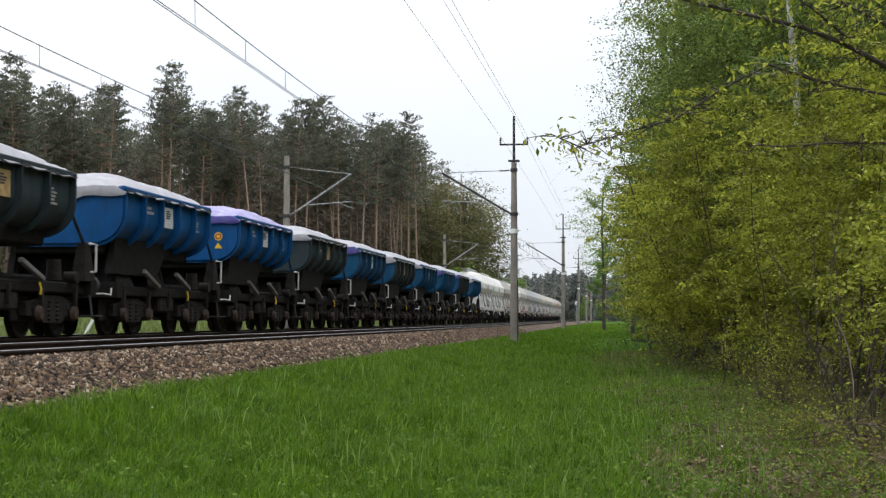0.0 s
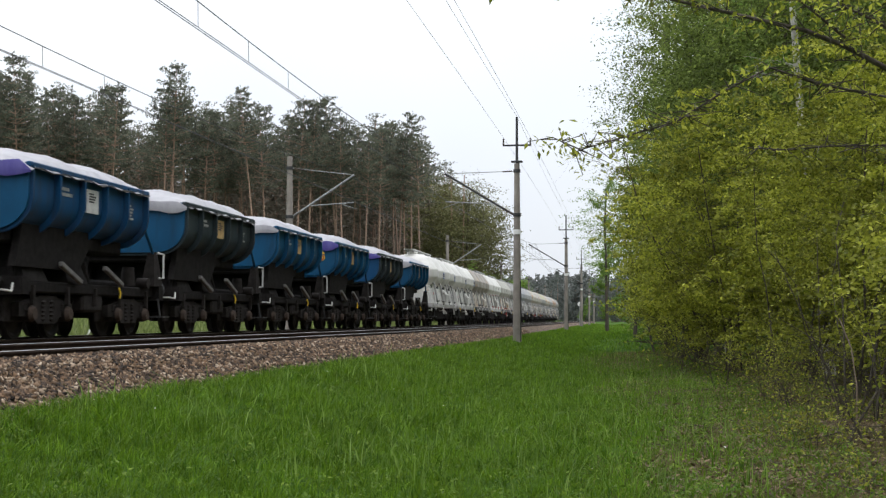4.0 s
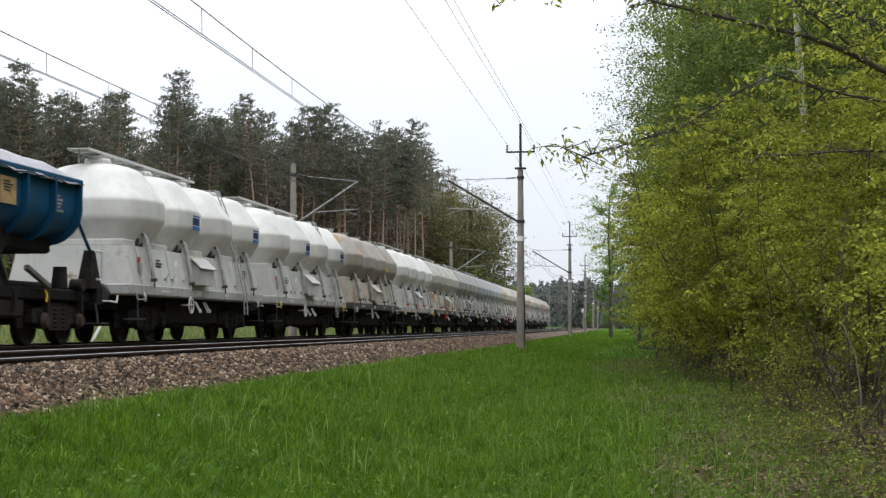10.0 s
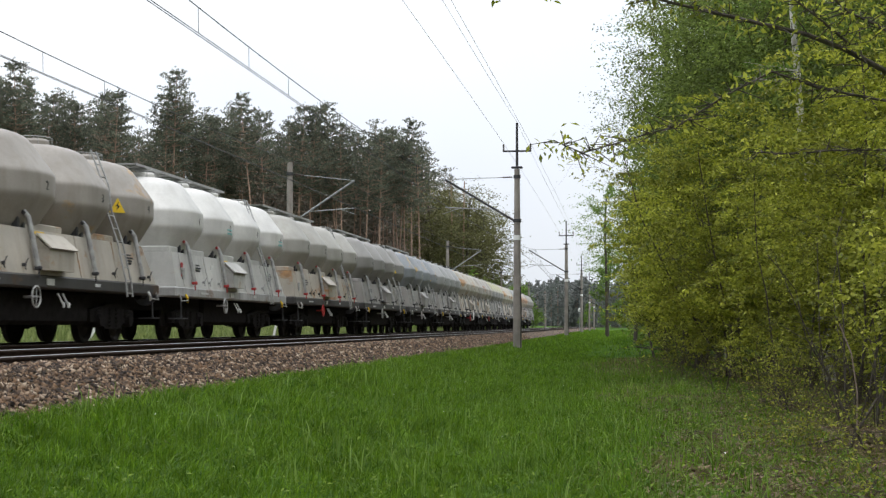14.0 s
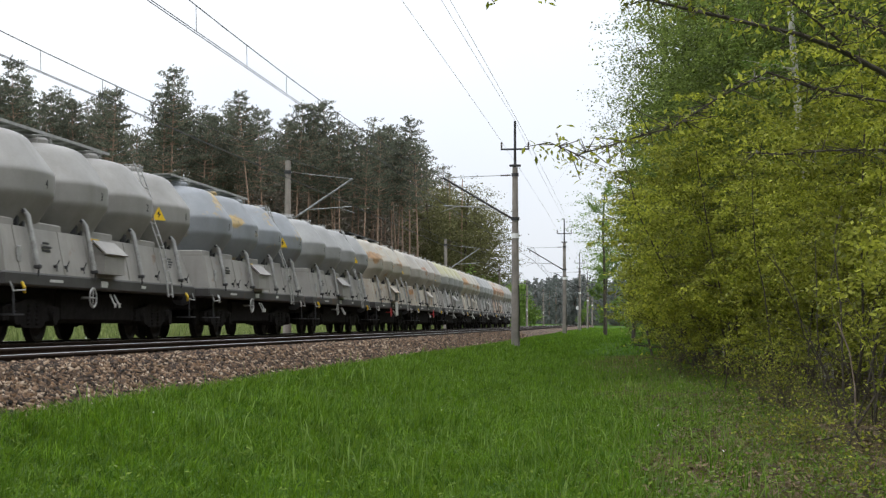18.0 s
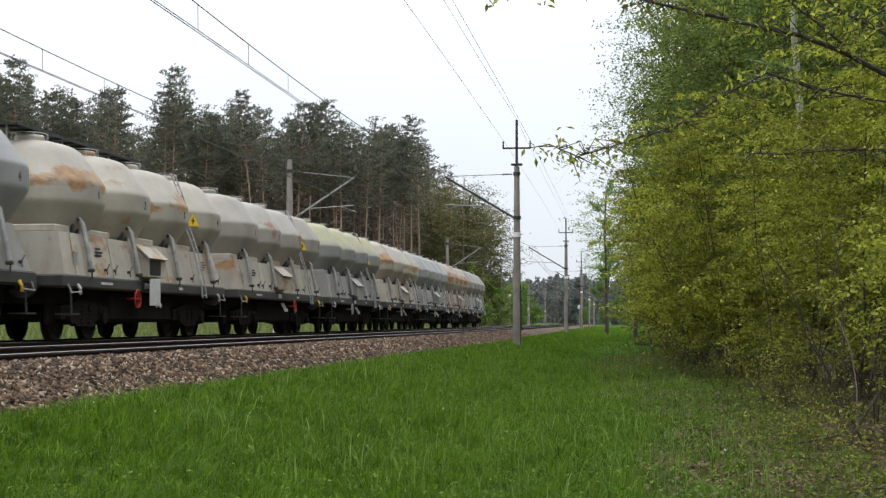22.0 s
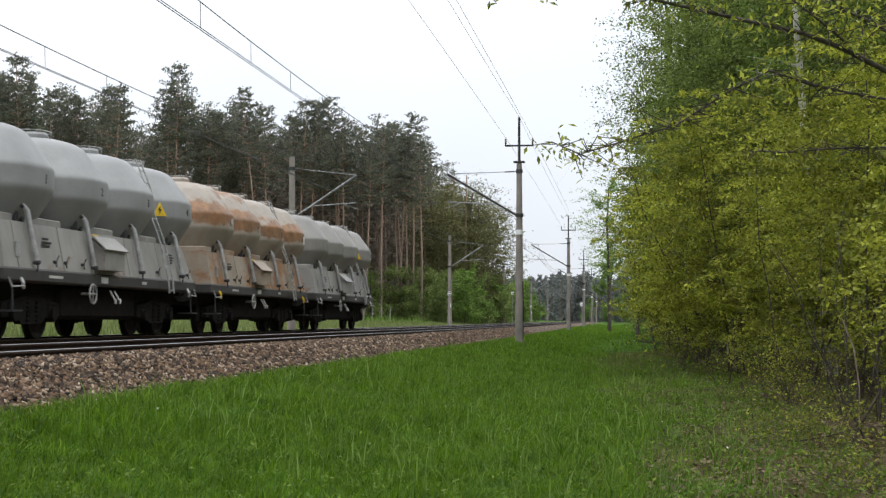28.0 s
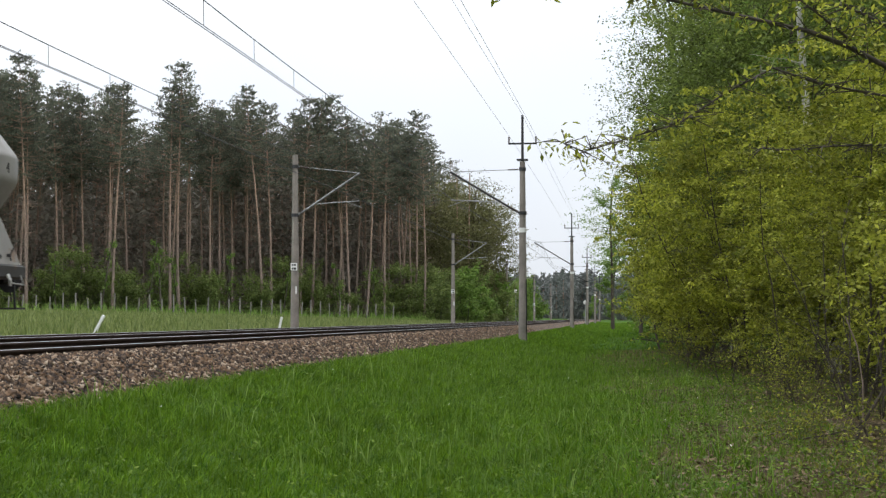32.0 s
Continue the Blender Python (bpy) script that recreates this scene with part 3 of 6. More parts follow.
def build_overhead(xc, side):
    ys = np.arange(-58, 308.5, 2.44)
    rig = thing("overhead_line", "overhead contact line of thin dark wires with droppers above the track", "overhead line", "overhead lines")

    def wire(name, pts, r):
        g = Geo().path(pts, r, 5)
        return part(name, g, M_WIRE, rig)
    amp = 0.32 if side > 0 else 0.1
    sag, lift = (0.70, 0.03) if side > 0 else (0.70, 0.03)

    def stagger(y):
        k = ((y - 3.0) / 122.0) % 1.0
        return bend(y) + amp * (abs(4 * k - 2) - 1) + (0.12 if side > 0 else 0.0)
    wire("messenger_wire", [(xc + stagger(y), y, messenger_z(y, sag)) for y in ys], 0.010)
    for off in (-0.03, 0.03):
        zig = [(xc + off + stagger(y), y, 5.50 + (lift - 0.06) * math.sin(math.pi * (((y - 3.0) / 61.0) % 1.0))) for y in ys]
        wire("contact_wire", zig, 0.008)
    y = 11.1
    while y < 190:
        x = xc + stagger(y)
        wire("dropper", [(x, y, messenger_z(y, sag)), (x, y + 0.03, 5.50)], 0.006)
        y += 3.67


def build_feeders():
    """The three conductors on the masts' tops."""
    for name, dx, z, sag in (("feeder_wire", 0.0, 8.95, 0.30), ("feeder_wire", -0.57, 8.05, 0.02), ("feeder_wire", 0.57, 8.05, 0.02)):
        pts = []
        for y in np.arange(-58, 308.5, 3.05):
            k = ((y - 3.0) / 61.0) % 1.0
            pts.append((-4.95 + dx + bend(y), y, z - sag * 4 * k * (1 - k)))
        ob = thing(name, "thin grey feeder wire carried on the mast tops", "wire", "feeder wires")
        part("conductor", Geo().path(pts, 0.0065, 5), M_FEEDER, ob)


# ---- fence and markers on the far side ----
def build_fence():
    rng = random.Random(5)
    f = thing("pasture_fence", "old fence of grey weathered posts and wires at the forest edge", "fence")
    a, b_ = Vector((-60.0, 97.0, 0)), Vector((-23.5, 150.0, 0))
    n = 52
    tops = []
    for i in range(n):
        p = a.lerp(b_, i / (n - 1))
        z = float(ground_z(p.x, p.y)) - 0.1
        h = rng.uniform(1.55, 2.0)
        lean = Vector((rng.uniform(-0.06, 0.06), rng.uniform(-0.06, 0.06), 1))
        q = Vector((p.x + bend(p.y), p.y, z))
        part("post", Geo().rod(q, q + lean * h, 0.075, 0.06, 7), M_POST, f)
        tops.append(q + lean * (h * 0.9))
    for k in (1.0, 0.62, 0.3):
        part("strand", Geo().path([Vector((t.x, t.y, t.z - 1.2 * (1 - k))) for t in tops], 0.006, 4), M_WIRE, f)
    for x, y, lean in ((-17.2, 46.0, 0.5), (-15.6, 64.5, 0.2)):
        z = float(ground_z(x, y))
        ob = thing("marker_stake", "white painted leaning marker stake in the grass", "stake", "marker stakes")
        ob.location = (x + bend(y), y, z)
        part("stake", Geo().box(-0.05, 0.05, -0.03, 0.03, -0.15, 0.85, Matrix.Rotation(lean, 4, "Y"), 0.01), M_WHITE, ob)


def build_far_signs():
    """Small posts beside the far stretch of the line."""
    for x, y, h, round_head in ((-5.6, 205.0, 3.0, True), (-16.6, 230.0, 5.2, False)):
        ob = thing("track_sign", "small white sign on a thin post by the tracks", "sign", "signs along the line")
        ob.location = (x + bend(y), y, -0.55)
        part("post", Geo().rod((0, 0, -0.2), (0, 0, h), 0.05, 0.045, 8), M_STEEL, ob)
        head = Geo().rod((0, -0.03, h), (0, 0.0, h), 0.28, n=16) if round_head else Geo().box(-0.2, 0.2, -0.03, 0.0, h - 0.5, h)
        part("plate", head, M_WHITE, ob)


# ---- grass ----
def blades(name, n, xr, yr, power, h, w, mat, label, lean=0.35, keep=None, seed=1, width_grow=0.0):
    """A sward: each blade is a bent strip of two faces."""
    rng = np.random.default_rng(seed)
    y = yr[0] + (yr[1] - yr[0]) * rng.random(n) ** power
    x = xr[0] + (xr[1] - xr[0]) * rng.random(n)
    if keep is not None:
        ok = keep(x, y, rng)
        x, y = x[ok], y[ok]
    n = len(x)
    z = ground_z(x, y) - 0.02
    patch = 0.75 + 0.5 * (np.sin(x * 1.7 + 0.6 * np.sin(y)) * np.sin(y * 1.1 + x) * 0.5 + 0.5)
    hh = rng.uniform(h[0], h[1], n) * patch
    ww = rng.uniform(w[0], w[1], n) * (1 + width_grow * (y - yr[0]))
    ang = rng.uniform(0, 2 * np.pi, n)
    la = rng.uniform(0, 2 * np.pi, n)
    ll = np.abs(rng.normal(0, lean, n)) * hh
    wx, wy = np.cos(ang) * ww / 2, np.sin(ang) * ww / 2
    lx, ly = np.cos(la) * ll, np.sin(la) * ll
    x = x + bend(y)
    P = np.empty((n, 5, 3))
    for k, (f, t, wd) in enumerate(((0, 0, 1), (0, 0, -1), (0.35, 0.6, -0.8), (0.35, 0.6, 0.8), (1.0, 1.0, 0))):
        P[:, k, 0] = x + lx * f + wx * wd
        P[:, k, 1] = y + ly * f + wy * wd
        P[:, k, 2] = z + hh * t * (1 - 0.12 * (f == 1.0) * ll / np.maximum(hh, 1e-3))
    b = (np.arange(n) * 5)[:, None]
    tri = np.array([(0, 1, 2), (0, 2, 3), (3, 2, 4)])
    F = (tri[None] + b[:, :, None]).reshape(-1, 3)
    ob = new(name, np_mesh(name, P.reshape(-1, 3), F, mat))
    return tagged(ob, label, "grass", kind="stuff")


def build_debris():
    """Fallen leaves and twigs on the ground by the wood."""
    rng = np.random.default_rng(66)
    n = 26000
    y = 9.5 + 50 * rng.random(n) ** 1.4
    x = np.interp(y, [10, 25, 40, 60], [0.2, -0.5, -1.3, -2.0]) + 5.5 * rng.random(n) ** 0.8
    z = ground_z(x, y) + 0.035 + 0.02 * rng.random(n)
    th = rng.uniform(0, 6.28, n)
    s = rng.uniform(0.018, 0.05, n)
    d = np.stack([np.cos(th), np.sin(th), rng.normal(0, 0.3, n)], -1) * s[:, None]
    e = np.stack([-np.sin(th), np.cos(th), rng.normal(0, 0.3, n)], -1) * (s * 0.5)[:, None]
    P = np.stack([x + bend(y), y, z], -1)
    V = np.stack([P - d, P + e, P + d, P - e], 1).reshape(-1, 3)
    tagged(new("fallen_leaves", np_mesh("fallen_leaves", V, np.arange(n * 4).reshape(-1, 4), M_DEADLEAF)), "dry brown fallen leaves at the wood's edge", "leaves", kind="stuff")
    segs = []
    for i in range(420):
        yy = 10 + 30 * rng.random() ** 1.3
        xx = np.interp(yy, [10, 25, 40], [0.6, 0.2, -0.5]) + 4.5 * rng.random()
        a, l_ = rng.uniform(0, 3.14), rng.uniform(0.1, 0.55)
        p = np.array([xx + bend(yy), yy, float(ground_z(xx, yy)) + 0.05])
        segs.append((p, p + np.array([np.cos(a) * l_, np.sin(a) * l_, rng.normal(0, 0.05)]), 0.006, 0.003))
    V, F = tubes(segs, 5)
    tagged(new("fallen_twigs", np_mesh("fallen_twigs", V, F, M_DARK_BARK)), "thin dry twigs lying on the ground", "twigs", kind="stuff")


def build_grass():
    verge = lambda x, y, r: (x < np.interp(y, [10, 14, 25, 40, 80], [0.1, 0.05, -0.7, -1.5, -2.8]) + 0.5 * np.sin(y * 0.31) + 0.5 * r.normal(0, 1, len(x))) | (r.random(len(x)) < 0.08)
    bare = lambda x, y: (y < 23) & (np.sin(x * 2.3 + 1.3 * np.sin(y * 0.9)) * np.sin(y * 1.15 + x * 0.8) > 0.25)
    side0 = lambda x, y, r: x > np.interp(y, [10, 14, 25, 40, 80], [-0.4, -0.4, -1.2, -2.0, -3.4]) + 0.5 * r.normal(0, 1, len(x))
    side = lambda x, y, r: side0(x, y, r) & ~(bare(x, y) & (r.random(len(x)) < np.interp(x - np.interp(y, [10, 25, 40], [0.3, 0.0, -0.6]), [0.0, 1.2], [0.2, 0.92])))
    blades("verge_grass", 230000, (-5.75, 2.4), (8.0, 42), 1.35, (0.07, 0.21), (0.006, 0.012), M_GRASS, "lush bright green spring grass on the verge", 1.1, verge, 1, 0.025)
    blades("verge_grass", 110000, (-5.75, 2.2), (34, 135), 1.3, (0.09, 0.22), (0.014, 0.03), M_GRASS, "lush bright green spring grass on the verge", 0.7, verge, 2, 0.02)
    blades("verge_grass", 60000, (-5.75, 5.0), (125, 330), 1.3, (0.10, 0.24), (0.05, 0.10), M_GRASS, "lush green grass along the far verge", 0.7, None, 6, 0.0)
    blades("dry_grass", 52000, (-2.2, 5.0), (10, 62), 1.3, (0.04, 0.13), (0.006, 0.012), M_DRY, "thin yellowish grass on the leaf litter", 0.9, side, 3, 0.025)
    blades("path_grass", 84000, (-2.4, 4.4), (10, 70), 1.2, (0.04, 0.11), (0.007, 0.013), M_OLIVE, "short olive grass along the wood's edge", 0.8, side, 7, 0.025)
    blades("path_grass", 40000, (-2.4, 4.4), (10, 60), 1.3, (0.05, 0.13), (0.007, 0.013), M_GRASS, "fresh green tufts along the wood's edge", 0.7, side, 9, 0.025)
    blades("pasture_grass", 90000, (-56, -15.9), (30, 175), 1.0, (0.2, 0.55), (0.03, 0.07), M_MEADOW, "pale green rough pasture grass beyond the tracks", 0.5, None, 4)
    # low broad-leaved weeds between the blades
    rng = np.random.default_rng(15)
    n = 2000
    y = 8.5 + 42 * rng.random(n) ** 1.35
    x = -5.7 + 8.0 * rng.random(n) ** 0.55
    P = np.repeat(np.stack([x + bend(y), y, ground_z(x, y) + rng.uniform(0.05, 0.14, n)], -1), 9, 0) + rng.normal(0, 1, (n * 9, 3)) * np.array([0.05, 0.05, 0.018])
    V, F = leaves(P, rng, (0.025, 0.06), 0.55, 0.0)
    tagged(new("verge_weeds", np_mesh("verge_weeds", V, F, M_WEED)), "low broad-leaved weeds in the verge grass", "weeds", kind="stuff")
    # tiny white diamonds scattered among the blades
    rng = np.random.default_rng(14)
    n = 90
    y = 10 + 45 * rng.random(n) ** 1.3
    x = -5.4 + 7.2 * rng.random(n)
    z = ground_z(x, y) + rng.uniform(0.08, 0.26, n)
    s = rng.uniform(0.003, 0.008, n)[:, None]
    P = np.stack([x + bend(y), y, z], -1)
    d, e = rng.normal(0, 1, (n, 3)) * s, rng.normal(0, 1, (n, 3)) * s
    V = np.stack([P - d, P + e, P + d, P - e], 1).reshape(-1, 3)
    tagged(new("small_flowers", np_mesh("small_flowers", V, np.arange(n * 4).reshape(-1, 4), M_WHITE)), "tiny white specks scattered in the grass", "flowers", kind="stuff")
    edge = lambda x, y, r: np.abs(y - (97 + (x + 60) * 53 / 36.5)) < 9 * r.random(len(x))
    blades("pasture_weeds", 26000, (-60, -20), (85, 165), 1.0, (0.4, 1.1), (0.05, 0.11), M_LEAF_BIRCH, "tall pale weeds along the old fence", 0.6, edge, 12)
    tufts = lambda x, y, r: np.sin(x * 3.1 + np.sin(y * 1.7) * 2) * np.sin(y * 2.3 + x) > 0.72
    blades("grass_tufts", 60000, (-5.6, 1.0), (9, 45), 1.3, (0.16, 0.30), (0.008, 0.014), M_GRASS, "taller tufts of fresh grass in the verge", 0.7, tufts, 13, 0.02)
    blades("tall_weeds", 2600, (-5.5, 1.2), (13, 60), 1.2, (0.22, 0.42), (0.01, 0.016), M_LEAF_BIRCH, "taller pale grass stalks in the verge", 0.5, None, 5)


# ---- trees ----
def tubes(segs, n=5):
    """Tapered tubes of many limbs as arrays. segs: rows of p0, p1, r0, r1."""
    S = np.array([(*a, *b, r0, r1) for a, b, r0, r1 in segs])
    p0, p1, r0, r1 = S[:, :3], S[:, 3:6], S[:, 6], S[:, 7]
    d = p1 - p0
    d /= np.maximum(np.linalg.norm(d, axis=1, keepdims=True), 1e-9)
    ref = np.where(np.abs(d[:, 2:3]) > 0.9, np.array([[1.0, 0, 0]]), np.array([[0, 0, 1.0]]))
    a = np.cross(d, ref)
    a /= np.linalg.norm(a, axis=1, keepdims=True)
    b = np.cross(d, a)
    th = np.arange(n) * 2 * np.pi / n
    ring = np.cos(th)[None, :, None] * a[:, None] + np.sin(th)[None, :, None] * b[:, None]
    V = np.concatenate([p0[:, None] + ring * r0[:, None, None], p1[:, None] + ring * r1[:, None, None]], 1)
    k = np.arange(n)
    q = np.stack([k, (k + 1) % n, n + (k + 1) % n, n + k], -1)
    F = (q[None] + (np.arange(len(S)) * 2 * n)[:, None, None]).reshape(-1, 4)
    return V.reshape(-1, 3), F


def leaves(points, rng, size, aspect=0.5, droop=0.3):
    """One diamond-shaped, slightly folded leaf at each point."""
    P = np.asarray(points)
    n = len(P)
    th = rng.uniform(0, 2 * np.pi, n)
    up = rng.normal(-droop, 0.45, n)
    d = np.stack([np.cos(th) * np.cos(up), np.sin(th) * np.cos(up), np.sin(up)], -1)
    side = np.cross(d, rng.normal(0, 1, (n, 3)) * 0.55 + np.array([0, 0, 1.0]))
    side /= np.maximum(np.linalg.norm(side, axis=1, keepdims=True), 1e-6)
    nor = np.cross(side, d)
    s = rng.uniform(size[0], size[1], n)[:, None]
    tip = P + d * s
    mid = P + d * s * 0.45 + nor * s * 0.07
    V = np.stack([P, mid + side * s * aspect * 0.5, tip, mid - side * s * aspect * 0.5], 1).reshape(-1, 3)
    F = np.arange(n * 4).reshape(-1, 4)
    return V, F


def grow(rng, height, spread, stems, leaf_n, first=0.15, lean=(0, 0), jitter=0.32, limbs=9, twigs=6, droop=0.0):
    """Skeleton of a broadleaf tree at the origin: limbs as segments, and places for the leaves."""
    segs, spots = [], []

    def branch(p, d, length, r, depth):
        k = 4 if depth < 2 else 3
        q = np.array(p, float)
        d = np.array(d, float)
        for i in range(k):
            d = d + rng.normal(0, jitter * (0.5 if depth else 0.2 if stems == 1 else 0.42), 3) + np.array([0, 0, (0.06 if depth < 2 else 0.0) - droop * depth * 0.12])
            d /= np.linalg.norm(d)
            nq = q + d * length / k
            r1 = r * (1 - 0.2)
            segs.append((q, nq, r, r1))
            if depth == 0 and i >= 0:
                z0 = nq[2] / height
                if z0 > first:
                    for _ in range(max(1, limbs // 4)):
                        a = rng.uniform(0, 2 * np.pi)
                        e = rng.uniform(0.05, 0.75)
                        L = spread * rng.uniform(0.55, 1.1) * (1.15 - 0.6 * z0)
                        branch(q + (nq - q) * rng.random(), (np.cos(a) * np.cos(e), np.sin(a) * np.cos(e), np.sin(e)), L, r1 * 0.5, 1)
            elif depth == 1:
                for _ in range(max(1, twigs // 3)):
                    dd = d + rng.normal(0, 0.6, 3)
                    branch(q + (nq - q) * rng.random(), dd / np.linalg.norm(dd), length * rng.uniform(0.25, 0.5), r1 * 0.45, 2)
            elif depth == 2:
                spots.append((q, nq))
            q, r = nq, r1
        if depth == 1:
            spots.append((q - d * length / k, q))

    for s in range(stems):
        a = rng.uniform(0, 2 * np.pi)
        t = 0.10 if stems == 1 else 0.28
        d = np.array([np.cos(a) * t + lean[0], np.sin(a) * t + lean[1], 1.0])
        branch((np.cos(a) * 0.12 * (stems > 1), np.sin(a) * 0.12 * (stems > 1), -0.1), d / np.linalg.norm(d), height * rng.uniform(0.8, 1.0), (0.011 * height + 0.012 if stems == 1 else 0.0062 * height / math.sqrt(stems) + 0.004), 0)
    A = np.array([s[0] for s in spots])
    B = np.array([s[1] for s in spots])
    i = rng.integers(0, len(spots), leaf_n)
    t = rng.random((leaf_n, 1))
    P = A[i] * (1 - t) + B[i] * t + rng.normal(0, 0.07 * spread ** 0.5, (leaf_n, 3))
    return segs, P


def clumps(rng, n, per, centre, radii, size):
    """Leaf places in many uneven clumps spread through a crown, thicker towards its outside."""
    d = rng.normal(0, 1, (n, 3))
    d /= np.linalg.norm(d, axis=1, keepdims=True)
    r = rng.random((n, 1)) ** 0.45
    C = np.array(centre) + d * r * np.array(radii) * rng.uniform(0.85, 1.12, (n, 1))
    s = rng.uniform(size * 0.5, size * 1.4, n)
    P = np.repeat(C, per, 0) + rng.normal(0, 1, (n * per, 3)) * np.repeat(s, per)[:, None] * np.array([1.0, 1.0, 0.24])
    return P


def sprays(rng, n, per, centre, radii, length):
    """Leaf places in flat fans that reach outwards from the crown, in layers with gaps between them."""
    d = rng.normal(0, 1, (n, 3))
    d /= np.linalg.norm(d, axis=1, keepdims=True)
    C = np.array(centre) + d * rng.random((n, 1)) ** 0.3 * np.array(radii) * rng.uniform(0.8, 1.12, (n, 1))
    a = np.arctan2(d[:, 1], d[:, 0]) + rng.normal(0, 0.7, n)
    ax = np.stack([np.cos(a), np.sin(a), rng.normal(0.02, 0.22, n)], -1)
    sd = np.stack([-np.sin(a), np.cos(a), rng.normal(0, 0.18, n)], -1)
    L = rng.uniform(length * 0.5, length * 1.5, (n, 1, 1))
    u = rng.uniform(-0.55, 0.75, (n, per, 1))
    v = rng.normal(0, 0.26, (n, per, 1)) * (0.95 - np.abs(u))
    w = rng.normal(0, 0.035, (n, per, 1)) - 0.2 * np.maximum(u, 0) ** 2
    P = C[:, None] + (ax[:, None] * u + sd[:, None] * v + np.array([0, 0, 1.0]) * w) * L
    return P.reshape(-1, 3)


def broadleaf(name, label, seed, height, spread, stems, leaf_n, leaf_size, leaf_mat, bark_mat, clump=None, skirt=0.0, layered=False, **kw):
    rng = np.random.default_rng(seed)
    segs, P = grow(rng, height, spread, stems, leaf_n, **kw)
    if clump:
        n, per, low, size = clump
        mid = (low + 1.02) / 2
        tip = np.mean([s[1] for s in segs if s[2] > 0.01], axis=0)
        fill = sprays if layered else clumps
        P = np.concatenate([P, fill(rng, n, per, (tip[0], tip[1], height * mid), (spread, spread, height * (1.02 - low) / 2), size)])
        if skirt:
            P = np.concatenate([P, fill(rng, int(n * skirt), per, (tip[0], tip[1], height * 0.27), (spread * 1.02, spread * 1.02, height * 0.20), size)])
    ob = thing(name, label, "tree" if height > 4 else "shrub", "trees along the wood's edge")
    thick = [s for s in segs if s[2] > 0.018]
    thin = [s for s in segs if s[2] <= 0.018]
    if not thick:
        thick, thin = segs, []
    V, F = tubes(thick, 7)
    part("trunk", np_mesh("trunk", V, F, bark_mat, True), bark_mat, ob)
    if thin:
        V, F = tubes(thin, 4)
        tagged(part("branchwork", np_mesh("branchwork", V, F, bark_mat), bark_mat, ob), kind="stuff")
    V, F = leaves(P, rng, leaf_size)
    part("crown", np_mesh("crown", V, F, leaf_mat), leaf_mat, ob)
    return ob


def needle_tufts(P, rng, size):
    """Pine foliage: at each point a tuft of four crossed slivers."""
    n = len(P)
    k = 4
    C = np.repeat(P, k, 0)
    d = rng.normal(0, 1, (n * k, 3)) + np.array([0, 0, 0.35])
    d /= np.linalg.norm(d, axis=1, keepdims=True)
    s = rng.uniform(size[0], size[1], n * k)[:, None]
    side = np.cross(d, rng.normal(0, 1, (n * k, 3)))
    side /= np.maximum(np.linalg.norm(side, axis=1, keepdims=True), 1e-6)
    V = np.stack([C - d * s * 0.5 + side * s * 0.22, C + d * s * 0.7, C - d * s * 0.5 - side * s * 0.22], 1).reshape(-1, 3)
    return V, np.arange(n * k * 3).reshape(-1, 3)


